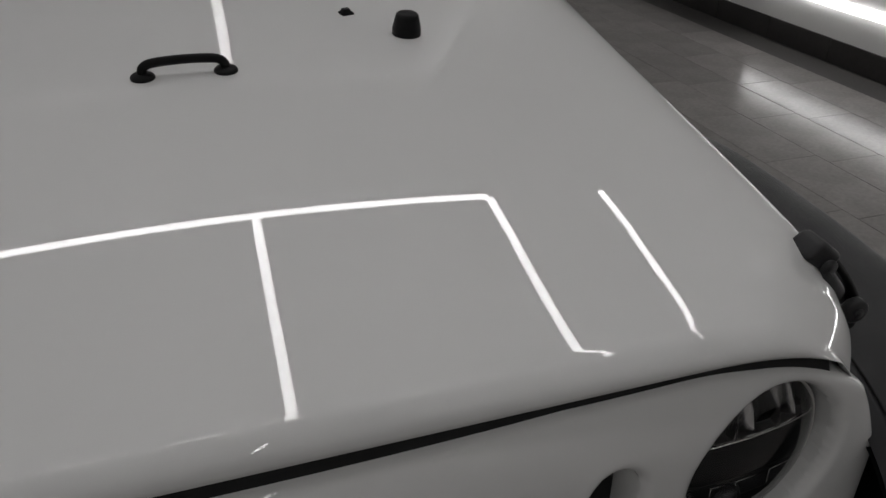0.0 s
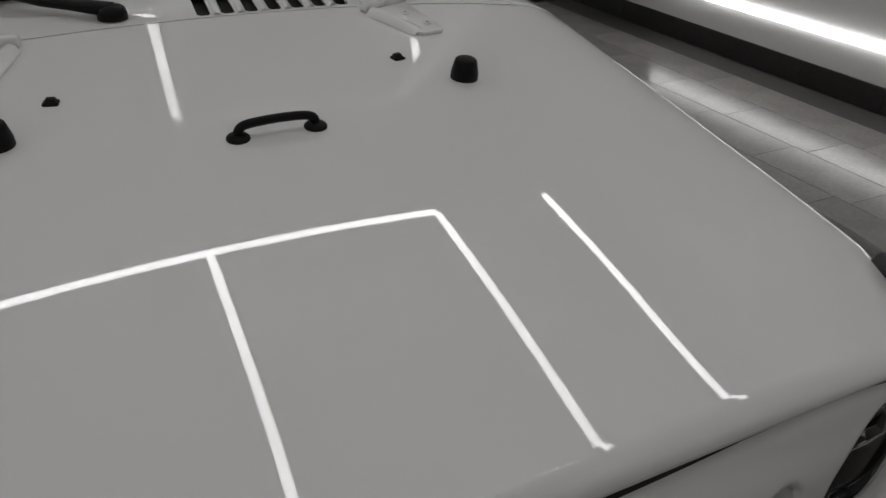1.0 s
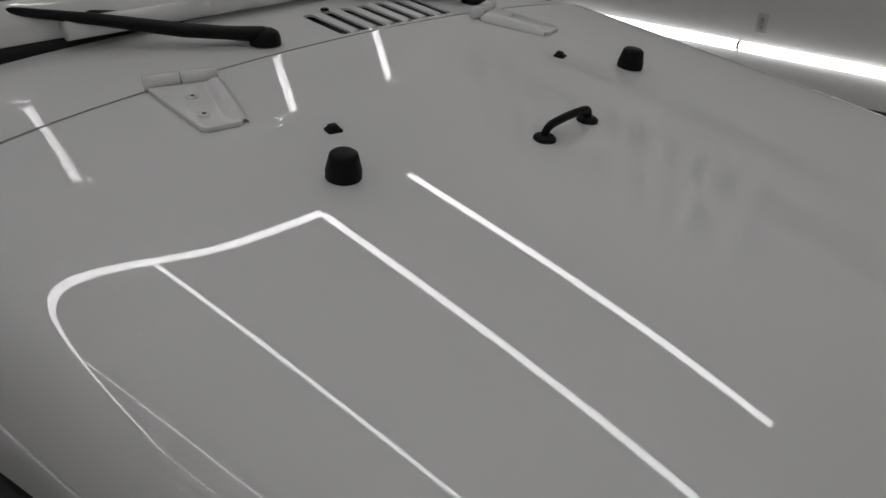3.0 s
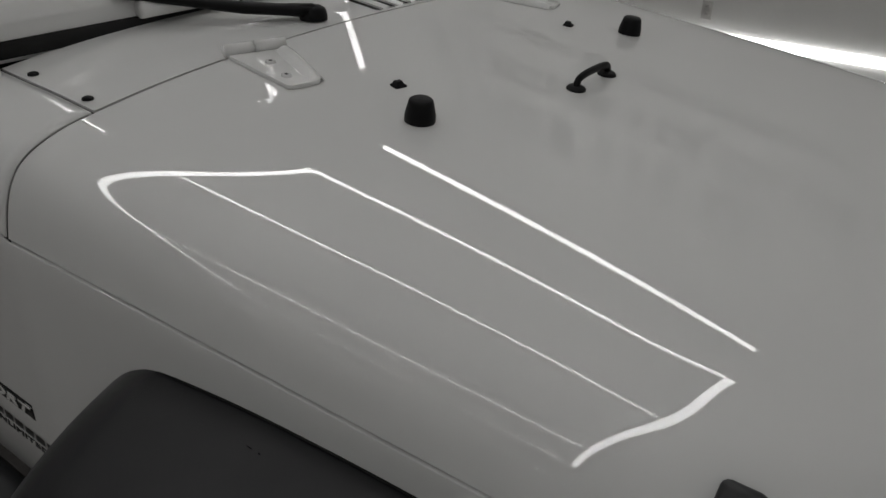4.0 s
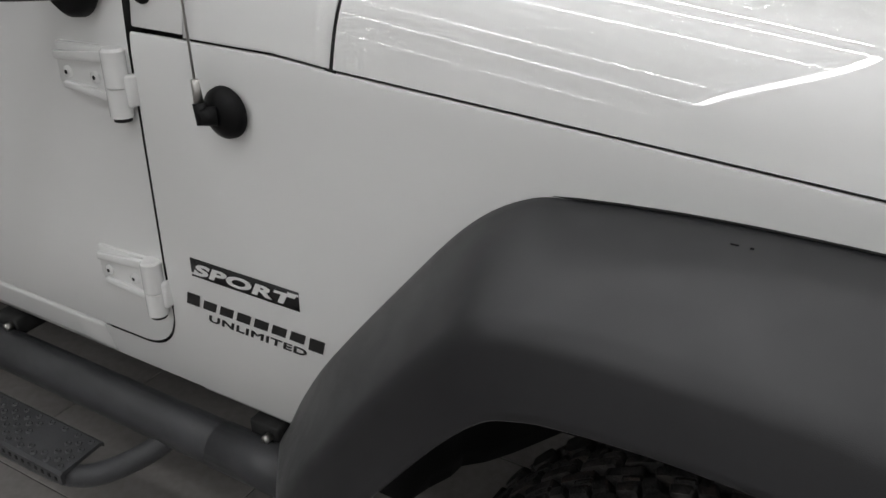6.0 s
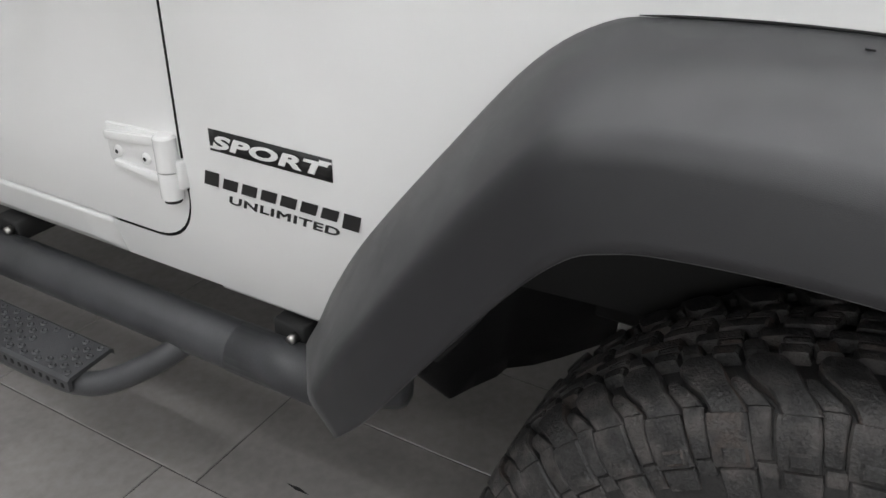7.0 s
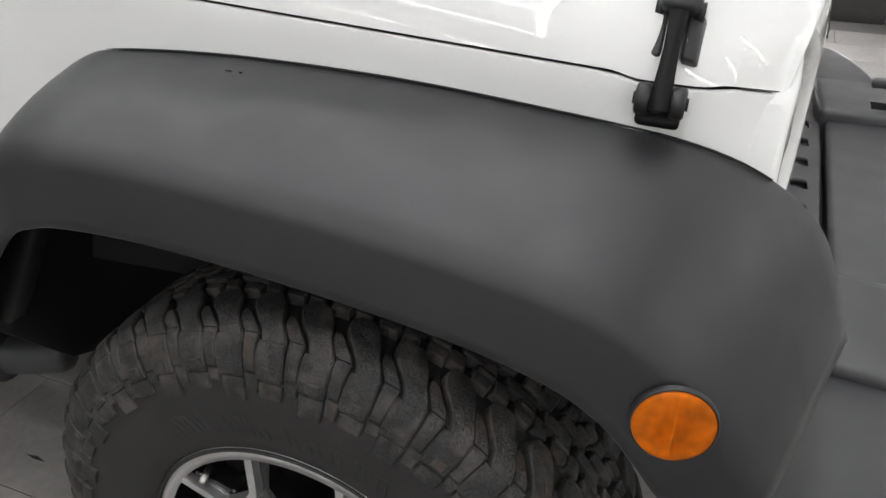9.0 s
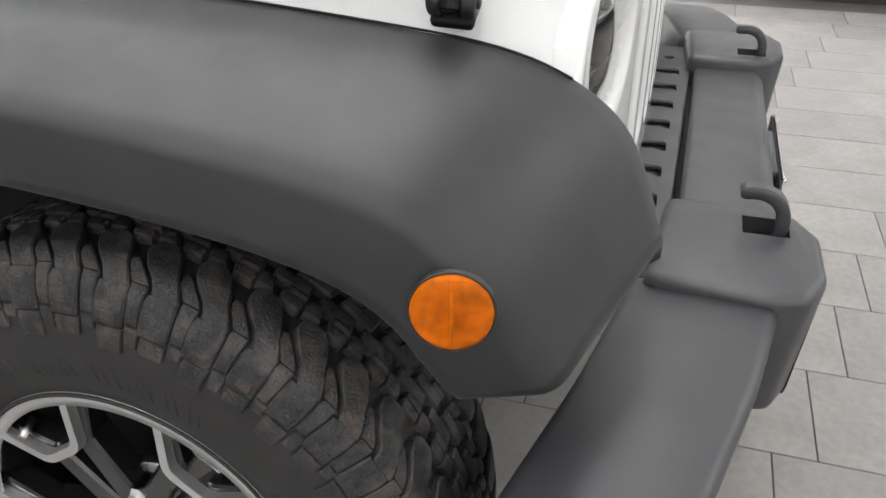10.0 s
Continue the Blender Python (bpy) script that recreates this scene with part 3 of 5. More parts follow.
    # windscreen hinge bar and lower frame
    zb = cowl_z(0, 0.86)
    frame = sharp(part("windscreen_frame", prism([(0.872, zb - 0.03), (0.868, zb + 0.035), (0.885, zb + 0.06), (0.935, zb + 0.075), (0.955, zb - 0.03)], -0.70, 0.70, "x", 0.006, 2),
                       PAINT, car, "white windscreen frame"))
    lean = math.tan(radians(31))
    for sgn in (-1, 1):
        rows = []
        for k in range(9):
            t = k / 8
            z, y = 1.27 + 0.56 * t, 0.850 + 0.56 * t * lean
            xo, xi = sgn * (0.800 - 0.035 * t), sgn * (0.715 - 0.030 * t)
            rows.append([(xi, y + 0.020, z), (xi + sgn * 0.006, y + 0.004, z), (xi + sgn * 0.020, y, z), (xo - sgn * 0.022, y + 0.001, z), (xo - sgn * 0.007, y + 0.008, z),
                         (xo, y + 0.024, z), (xo, y + 0.075, z), (xi, y + 0.075, z)])
        part("windscreen_pillar", grid(rows, closed_u=True), PAINT, frame)
    part("windscreen_header", prism([(1.190, 1.822), (1.187, 1.834), (1.190, 1.848), (1.198, 1.859), (1.210, 1.866), (1.225, 1.869), (1.265, 1.870), (1.268, 1.822)], -0.768, 0.768, "x", 0.004, 2), PAINT, frame)
    part("roof", box(-0.765, 0.765, 1.23, 3.86, 1.845, 1.885, 0.018, 3), BLACK_PLASTIC, car, "black roof panel")
    for x0, x1 in ((-0.400, -0.147), (-0.145, -0.052), (-0.050, 0.097), (0.099, 0.165), (0.167, 0.40)):
        part("windscreen_hinge", tube([(x0, 0.846, zb + 0.022), (x1, 0.846, zb + 0.022)], 0.0165, 18), PAINT, frame)
    part("rubber_seal", prism([(0.872, zb - 0.02), (0.868, zb + 0.006), (0.862, zb - 0.004), (0.862, zb - 0.02)], -0.655, 0.655, "x"), GAP, frame)
    rows = []
    for k in range(13):
        z = zb + 0.062 + (1.828 - zb - 0.062) * k / 12
        rows.append([(x, 0.868 + 0.045 + (z - zb - 0.066) * lean - 0.014 * (1 - (x / 0.72) ** 2) - 0.004 * math.sin(math.pi * k / 12), z) for x in [-0.715 + 1.43 * q / 40 for q in range(41)]])
    pane = thick(part("windscreen", grid(rows), WINDSCREEN, frame, "clear windscreen glass"), 0.005)
    pane.visible_shadow = False
    # wipers
    for px, py, tip in ((-0.142, 0.690, (-0.50, 0.915)), (0.400, 0.690, (0.04, 0.915))):
        pz = cowl_z(px, py)
        hub = lathe([(0.0, 0.026), (0.010, 0.026), (0.020, 0.023), (0.025, 0.015), (0.026, 0.0)], 24, "z")
        hub.transform(Matrix.Translation((px, py, pz)))
        d = Vector((tip[0] - px, tip[1] - py, 0))
        p0 = Vector((px, py, pz + 0.016))
        arm = tube([p0, p0 + d * 0.15 + Vector((0, 0, 0.006)), p0 + d * 0.3 + Vector((0, 0, 0.013)), p0 + d * 0.6 + Vector((0, 0, 0.035)), p0 + d + Vector((0, 0, 0.06))],
                   [0.021, 0.0175, 0.0185, 0.015, 0.008], 12, 0.62)
        wiper = part("wiper_arm", merged(hub, arm), BLACK_PLASTIC, car, "black wiper arm at rest")
        q = p0 + d * 0.55
        part("wiper_blade", tube([q + Vector((0.16, 0.045, 0.01)), q + Vector((0, 0.055, 0.03)), q + d * 0.5 + Vector((0, 0.05, 0.035)), q + d * 0.9 + Vector((0, 0.04, 0.035))], [0.006, 0.01, 0.01, 0.005], 8), BLACK_PLASTIC, wiper)


# ---- body sides ----
def flare_line(y):
    """Height of the seam between body side and wheel flare."""
    ys, zs = zip(*FLARE_IN)
    return float(np.interp(y, ys, zs))


FLARE_IN = ((-0.56, 0.74), (-0.548, 0.762), (-0.515, 0.845), (-0.487, 0.893), (-0.424, 0.937), (-0.34, 0.962), (-0.204, 0.980), (-0.029, 0.998), (0.165, 1.005), (0.31, 1.001),
            (0.373, 0.990), (0.440, 0.945), (0.527, 0.840), (0.635, 0.700), (0.698, 0.600), (0.755, 0.500), (0.79, 0.40))


def door_curve(y):
    """Height of the gap under the door, with its rounded front corner."""
    k = min(max((1.040 - y) / 0.099, 0.0), 1.0)
    return 0.581 + 0.106 * (1 - math.sqrt(max(0.0, 1 - k * k)))


def shade_side(ob, sgn):
    """Shade a piece of the body side by its true slope, so that no joint shows between flush pieces."""
    h = 0.001
    true = []
    for v in ob.data.vertices:
        _, y, z = v.co
        m = Vector((sgn, (side_x(y - h, z) - side_x(y + h, z)) / (2 * h), (side_x(y, z - h) - side_x(y, z + h)) / (2 * h))).normalized()
        true.append(m if m.dot(v.normal) > 0 else -m)
    ob.data.normals_split_custom_set_from_vertices(true)


def build_side(car, sgn):
    def pt(y, z):
        return (sgn * side_x(y, z), y, z)

    # front fender and quarter up to the door
    rows = []
    ys = [0.936 - (0.936 + 0.430) * k / 60 for k in range(61)]
    for y in ys:
        lo = 0.508 if y > 0.755 else max(flare_line(y) - 0.05, 0.508)
        hi = seam_z(y) - 0.0052 - pressed(y)
        lean = 0.12 * max(-0.38 - y, 0.0) / 0.05
        row = []
        for k in range(21):
            z = lo + (hi - lo) * (1 - (1 - k / 20) ** 2)
            row.append(pt(y - lean * (1.0 - z), z))
        rows.append(row)
    fender = part("fender", grid(rows), PAINT, car, "glossy white front fender and cowl side")
    shade_side(fender, sgn)
    top = [r[-1] for r in rows]
    part("fender_edge", grid([top, [(x - sgn * 0.003, y, z + 0.0018) for x, y, z in top], [(x - sgn * 0.006, y, z + 0.0010) for x, y, z in top]]), PAINT, fender)
    nose = rows[-1]
    part("fender_edge", grid([nose, [(x - sgn * 0.0015, y - 0.0012, z) for x, y, z in nose], [(x - sgn * 0.014, y - 0.0012, z) for x, y, z in nose]]), PAINT, fender)
    part("seam_channel", grid([[(x - sgn * 0.006, y, z + 0.0010) for x, y, z in top], [(x - sgn * 0.007, y, z - 0.006) for x, y, z in top], [(x - sgn * 0.03, y, z - 0.006) for x, y, z in top]]), PAINT, fender)
    # Rear edge towards the door, coloured near-black for the shade in the gap.
    edge = [p for p in rows[0] if p[2] > 0.685]
    part("fender_edge", grid([edge, [(x - sgn * 0.02, y + 0.0005, z) for x, y, z in edge]]), GAP, fender)
    sill = [r[0] for r in rows if r[0][1] > 0.75]
    part("sill_edge", grid([sill, [(x - sgn * 0.003, y, z - 0.006) for x, y, z in sill], [(x - sgn * 0.03, y, z - 0.006) for x, y, z in sill]]), PAINT, fender)
    # sill below the door
    n = 24
    rows = []
    for i in range(n + 1):
        y = 1.142 + (3.0 - 1.142) * i / n
        rows.append([pt(y, 0.508 + (0.5785 - 0.508) * k / 6) for k in range(7)])
    sill = part("door_sill", grid(rows), PAINT, car)
    thick(sill, 0.012, -1 if sgn < 0 else 1)
    rows = []
    for i in range(21):
        y = 0.936 + (1.138 - 0.936) * (i / 20) ** 1.8
        hi = door_curve(y + 0.003) - 0.002
        rows.append([pt(y, 0.508 + (hi - 0.508) * k / 8) for k in range(9)])
    tuck = [(x - sgn * 0.0006, 0.926, z) for x, y, z in rows[0]]
    rows.insert(0, tuck)
    shade_side(part("sill_corner", grid(rows), PAINT, fender), sgn)

    # door with its rounded lower front corner
    rows = []
    for i in range(31):
        u = i / 30
        y = 0.942 + 1.014 * u ** 2.0
        lo = door_curve(y) + 0.002
        hi = 1.27
        row = []
        for k in range(25):
            z = lo + (hi - lo) * k / 24
            x = (0.80 + 0.0035 - 0.042 * (max(0.76 - z, 0.0) / 0.26) ** 2) - 0.10 * max(0, z - 1.06) * max(0, z - 1.06) * 3
            row.append((sgn * x, y, z))
        rows.append(row)
    door = part("front_door", grid(rows), PAINT, car, "glossy white front door, shut")
    # Front and lower door edges in near-black, painting the shade of the gaps.
    edge = rows[0] + []
    part("door_edge", grid([edge, [(x - sgn * 0.0015, y - 0.0006, z) for x, y, z in edge], [(x - sgn * 0.03, y, z) for x, y, z in edge]]), GAP, door)
    low = [r[0] for r in rows]
    part("door_edge", grid([low, [(x - sgn * 0.0015, y, z - 0.0006) for x, y, z in low], [(x - sgn * 0.03, y, z) for x, y, z in low]]), GAP, door)
    for zc in (0.998, 0.678):
        build_door_hinge(door, sgn, zc)
    # mirror foot
    ell = lathe([(0.0, 0.060), (0.012, 0.058), (0.020, 0.050), (0.024, 0.0)], 32, "x")
    for v in ell.verts:
        v.co.x *= -1
        v.co.y *= 0.85
        v.co.z *= 1.0
    ell.transform(Matrix.Translation((-0.808, 1.020, 1.178)))
    armb = tube([(-0.82, 1.03, 1.172), (-0.87, 1.05, 1.172), (-0.93, 1.08, 1.175), (-0.99, 1.10, 1.18)], [0.034, 0.030, 0.028, 0.030], 18, 0.9)
    shell = box(-1.19, -0.98, 1.06, 1.16, 1.11, 1.30, 0.03, 3)
    bms = [ell, armb, shell]
    if sgn > 0:
        bms = [mirrored(b) for b in bms]
    mirror = part("door_mirror_foot", merged(*bms[:2]), BLACK_PLASTIC, door, "black plastic mirror arm")
    part("mirror_shell", bms[2], BLACK_PLASTIC, mirror)
    # windscreen pillar foot with black screws
    bm = prism([(0.846, 1.113), (0.840, 1.16), (0.836, 1.22), (0.838, 1.28), (0.86, 1.34), (0.9385, 1.34), (0.9385, 1.113)], -0.797, -0.655, "x", 0.004, 2)
    for v in bm.verts:
        if v.co.x < -0.7:
            v.co.x += 0.30 * max(0, v.co.z - 1.10) ** 2 + 0.10 * max(0, v.co.z - 1.25)
    pillar = sharp(part("pillar_foot", mirrored(bm) if sgn > 0 else bm, PAINT, car, "white windscreen pillar foot with black screws"))
    for y, z in ((0.927 - 0.012, 1.226), (0.915 - 0.006, 1.158)):
        f = lathe([(0.0, 0.0125), (0.004, 0.0125), (0.008, 0.010), (0.009, 0.0)], 18, "x")
        x = 0.796 - 0.30 * max(0, z - 1.10) ** 2
        f.transform(Matrix.Translation((sgn * x, y, z)) @ (Matrix.Rotation(math.pi, 4, "Z") if sgn < 0 else Matrix()))
        part("pillar_screw", f, BLACK_PLASTIC, pillar)


def build_door_hinge(door, sgn, zc):
    """Strap hinge: a leaf on the door, an upright knuckle in two parts, and a lug on the body."""
    x0 = 0.8035 - 0.042 * (max(0.76 - zc, 0.0) / 0.26) ** 2
    leaf = prism([(0.955, zc + 0.008), (1.070, zc + 0.017), (1.082, zc + 0.026), (1.082, zc + 0.082), (0.945, zc + 0.088)], -x0 - 0.009, -x0 + 0.004, "x", 0.0035, 2)
    rib_a = prism([(0.958, zc + 0.068), (1.078, zc + 0.058), (1.080, zc + 0.070), (0.958, zc + 0.084)], -x0 - 0.016, -x0 - 0.004, "x", 0.003, 2)
    rib_b = prism([(0.958, zc + 0.010), (1.068, zc + 0.019), (1.068, zc + 0.029), (0.958, zc + 0.024)], -x0 - 0.016, -x0 - 0.004, "x", 0.003, 2)
    up = tube([(-x0 - 0.014, 0.957, zc + 0.038), (-x0 - 0.014, 0.957, zc + 0.086), (-x0 - 0.014, 0.957, zc + 0.090)], [0.0160, 0.0160, 0.0125], 18)
    low = tube([(-x0 - 0.014, 0.957, zc - 0.004), (-x0 - 0.014, 0.957, zc + 0.036)], 0.0160, 18)
    lug = box(-x0 - 0.015, -x0 + 0.006, 0.934, 0.952, zc + 0.010, zc + 0.054, 0.004, 2)
    pin = tube([(-x0 - 0.014, 0.957, zc - 0.010), (-x0 - 0.014, 0.957, zc - 0.004)], 0.0125, 14)
    heads = []
    for y in (1.004, 1.060):
        f = lathe([(0.0, 0.009), (0.003, 0.0085), (0.0045, 0.006), (0.0035, 0.0)], 14, "x")
        f.transform(Matrix.Translation((-x0 - 0.0085, y, zc + 0.042)) @ Matrix.Rotation(math.pi, 4, "Z"))
        heads.append(f)
    # Flat near-black discs that paint shaded sockets on the screw heads.
    recess = []
    for y in (1.004, 1.060):
        f = lathe([(0.0, 0.0035), (0.0004, 0.0)], 6, "x")
        f.transform(Matrix.Translation((-x0 - 0.0132, y, zc + 0.042)) @ Matrix.Rotation(math.pi, 4, "Z"))
        recess.append(f)
    fl = mirrored if sgn > 0 else (lambda b: b)
    hinge = sharp(part("door_hinge", fl(leaf), PAINT, door, "white painted door hinge with two screws"))
    for b in (rib_a, rib_b):
        sharp(part("hinge_rib", fl(b), PAINT, hinge))
    for b in (up, low):
        sharp(part("knuckle", fl(b), PAINT, hinge))
    part("hinge_lug", fl(lug), PAINT, hinge)
    part("hinge_pin", fl(pin), GAP, hinge)
    for b in heads:
        part("screw", fl(b), PAINT, hinge)
    for b in recess:
        part("screw_recess", fl(b), GAP, hinge)


def build_core(car):
    """Dark inner structure that shows only through seams and in the wheel arches; its near-black core stands in for
    shade.
    """
    rows = []
    for i in range(33):
        y = 0.93 - (0.93 + 0.40) * i / 32
        w = half_width(y) - 0.03
        rows.append([(-w, y, 0.66), (-w, y, seam_z(y) - 0.012), (-w + 0.1, y, seam_z(y) + 0.02), (0, y, seam_z(y) + 0.02), (w - 0.1, y, seam_z(y) + 0.02), (w, y, seam_z(y) - 0.012), (w, y, 0.66)])
    part("engine_bay", grid(rows), GAP, car)
    part("underbody", box(-0.70, 0.70, 0.80, 3.1, 0.46, 0.56, 0.02, 2), DARK, car)
    part("inner_tub", box(-0.735, 0.735, 0.80, 3.05, 0.53, 1.06), GAP, car)
    part("engine_block", box(-0.42, 0.42, -0.36, 0.78, 0.45, 0.98, 0.03, 2), DARK, car)
    part("axle", tube([(-0.74, 0.015, 0.385), (0.74, 0.015, 0.385)], 0.05, 16), DARK, car)
    part("frame_rail", box(-0.50, -0.38, -0.48, 3.0, 0.47, 0.60, 0.01, 1), DARK, car)
    part("frame_rail", box(0.38, 0.50, -0.48, 3.0, 0.47, 0.60, 0.01, 1), DARK, car)


# ---- wheel flare ----
STATIONS = (
    ((-0.757, 0.785, 0.450), (-0.955, 0.622, 0.555), (-0.985, 0.560, 0.545)),
    ((-0.765, 0.752, 0.505), (-0.970, 0.572, 0.640), (-0.995, 0.520, 0.590)),
    ((-0.788, 0.698, 0.600), (-0.980, 0.518, 0.715), (-1.000, 0.487, 0.635)),
    ((-0.797, 0.635, 0.700), (-0.980, 0.460, 0.800), (-1.000, 0.441, 0.700)),
    ((-0.793, 0.527, 0.840), (-0.980, 0.395, 0.887), (-1.000, 0.365, 0.804)),
    ((-0.786, 0.440, 0.945), (-0.980, 0.345, 0.938), (-1.000, 0.316, 0.857)),
    ((-0.780, 0.373, 0.992), (-0.980, 0.298, 0.955), (-1.000, 0.280, 0.874)),
    ((-0.775, 0.310, 1.003), (-0.980, 0.240, 0.962), (-1.000, 0.235, 0.883)),
    ((-0.762, 0.165, 1.008), (-0.980, 0.130, 0.962), (-1.000, 0.130, 0.888)),
    ((-0.745, -0.029, 1.001), (-0.980, -0.030, 0.953), (-1.000, -0.030, 0.880)),
    ((-0.729, -0.204, 0.984), (-0.980, -0.200, 0.936), (-1.000, -0.190, 0.862)),
    ((-0.716, -0.340, 0.966), (-0.980, -0.325, 0.914), (-1.000, -0.285, 0.840)),
    ((-0.708, -0.424, 0.940), (-0.980, -0.385, 0.882), (-1.000, -0.337, 0.812)),
    ((-0.702, -0.487, 0.896), (-0.980, -0.423, 0.842), (-1.000, -0.368, 0.778)),
    ((-0.702, -0.520, 0.842), (-0.978, -0.452, 0.797), (-0.996, -0.388, 0.748)),
    ((-0.708, -0.550, 0.760), (-0.975, -0.484, 0.750), (-0.990, -0.398, 0.735)),
)


def build_flare(car, sgn):
    ins, mids, outs = (spline([s[k] for s in STATIONS], 5) for k in range(3))
    rows = []
    for a, c, o in zip(ins, mids, outs):
        a, c, o = Vector(a), Vector(c), Vector(o)
        row = [a + Vector((0.02, 0, -0.02)), a + Vector((0.004, 0, -0.001)), a]
        for t in (0.1, 0.25, 0.4, 0.55, 0.7, 0.8):
            p = a.lerp(c, t)
            row.append(p + Vector((0, 0, 0.010 * math.sin(math.pi * t))))
        # rounded edge
        p0, p1 = a.lerp(c, 0.90) + Vector((0, 0, 0.003)), c.lerp(o, 0.22)
        for t in (0.0, 0.2, 0.4, 0.6, 0.8, 1.0):
            row.append(p0 * (1 - t) ** 2 + c * 2 * t * (1 - t) + p1 * t * t)
        row += [c.lerp(o, 0.6), c.lerp(o, 0.85), c.lerp(o, 0.97), o + Vector((0.004, 0, -0.001)), o + Vector((0.012, 0, 0.002))]
        inner = o + Vector((0.02, 0, 0.02))
        row += [inner, inner.lerp(a, 0.5) + Vector((0, 0, -0.012)), a + Vector((0.02, 0, -0.03))]
        rows.append([tuple(v) for v in row])
    bm = grid(rows)
    # close both ends
    bm.verts.ensure_lookup_table()
    n = len(rows[0])
    try:
        bm.faces.new(bm.verts[:n])
        bm.faces.new(bm.verts[-n:])
    except ValueError:
        pass
    if sgn > 0:
        bm = mirrored(bm)
    flare = part("wheel_flare", bm, FLARE, car, "matt grey-black plastic wheel flare with a shallow scratch")
    bead = tube([(a[0] - 0.0035, a[1], a[2] + 0.0015) for a in ins[33:62]], [0.0004, 0.0009] + [0.0015] * (len(ins[33:62]) - 2), 6)
    part("flare_seal", mirrored(bead) if sgn > 0 else bead, GAP, flare)
    # shallow scuffs in the top of the flare
    for y, ln in ((0.147, 0.008), (0.131, 0.004)):
        z = 1.0035 - 0.21 * 0.036 + 0.010 * math.sin(math.pi * 0.19)
        part("scuff", box(sgn * 0.803 - 0.0006, sgn * 0.803 + 0.0006, y - ln / 2, y + ln / 2, z + 0.0005, z + 0.0044, 0.0005, 1), BLACK_PLASTIC, flare)
    # side marker lamp
    c = Vector((-0.9930, -0.3955, 0.8272))
    n = Vector((-0.972, -0.205, 0.09)).normalized()
    m = Matrix.Translation(c) @ n.to_track_quat("Z", "Y").to_matrix().to_4x4()
    bez = lathe([(-0.006, 0.0372), (-0.0005, 0.0368), (0.0008, 0.0358), (-0.0005, 0.0346)], 48, "z")
    dome = lathe([(-0.001, 0.0348), (0.0014, 0.0338), (0.0028, 0.030), (0.0040, 0.02), (0.0044, 0.0)], 48, "z")
    ridge = box(-0.0012, 0.0012, -0.031, 0.031, 0.0022, 0.0047, 0.0006, 1)
    cells = []
    for i in range(-17, 18):
        for j in range(-17, 18):
            x, y = i * 0.0019 + (0.00095 if j % 2 else 0), j * 0.0019
            rad = math.hypot(x, y)
            if rad < 0.0325 and abs(x) > 0.0012:
                cells.append((x, y, 0.0043 - 0.0040 * (rad / 0.0348) ** 2.6))
    vs, fs = [], []
    for x, y, z in cells:
        n0 = len(vs)
        h = 0.00095
        lean = 0.0004 if x > 0 else -0.0004
        vs += [(x - h, y - h, z), (x + h, y - h, z), (x + h, y + h, z), (x - h, y + h, z), (x + lean, y, z + 0.0014)]
        fs += [(n0 + a, n0 + (a + 1) % 4, n0 + 4) for a in range(4)]
    me = bpy.data.meshes.new("t")
    me.from_pydata(vs, [], fs)
    dots = bmesh.new()
    dots.from_mesh(me)
    bpy.data.meshes.remove(me)
    for b in (bez, dome, ridge, dots):
        b.transform(m)
    bms = [mirrored(b) if sgn > 0 else b for b in (bez, dome, ridge, dots)]
    lamp = part("side_marker", bms[1], AMBER, flare, "round amber side marker lens with a fine prism pattern")
    part("marker_bezel", bms[0], FLARE, lamp)
    part("marker_ridge", bms[2], AMBER, lamp)
    tagged(part("prism_pattern", bms[3], AMBER, lamp, smooth=False), kind="stuff")
    # wheel arch liner, curving down behind the tyre
    prof = spline([(-0.44, 0.74), (-0.42, 0.78), (-0.34, 0.855), (-0.2, 0.900), (0.0, 0.915), (0.2, 0.908), (0.33, 0.880), (0.42, 0.815), (0.468, 0.72), (0.494, 0.61), (0.508, 0.478)], 4)
    rows = []
    for y, z in prof:
        row = []
        for x in (-0.955, -0.90, -0.82, -0.75, -0.70, -0.66, -0.62, -0.56, -0.50, -0.42):
            fwd = 0.30 * max(0.0, x + 0.75) * min(max((y - 0.3) / 0.15, 0.0), 1.0)
            dent = 0.018 * math.exp(-((x + 0.66) / 0.035) ** 2)
            zz = max(z, 0.672 - 1.2 * (x + 0.955)) if x < -0.76 and y > 0.3 else z
            row.append((x, y - fwd + dent, zz - 0.28 * max(0.0, x + 0.75) * (1.0 if y > 0.49 else 0.0)))
        rows.append(row)
    bm = grid(rows)
    if sgn > 0:
        bm = mirrored(bm)
    thick(part("arch_liner", bm, LINER, car, "black plastic wheel arch liner"), 0.004)
    # Short near-black cylinder on the liner, painted shade in place of a hole.
    part("liner_hole", tube([(sgn * 0.615, 0.434, 0.70), (sgn * 0.615, 0.420, 0.70)], 0.020, 20), GAP, car)
    lip = prism([(0.462, 0.655), (0.488, 0.665), (0.42, 0.80), (0.36, 0.855), (0.35, 0.835), (0.43, 0.70)], -0.935, -0.905, "x", 0.003, 1)
    part("flare_bracket", mirrored(lip) if sgn > 0 else lip, LINER, car)
    return flare


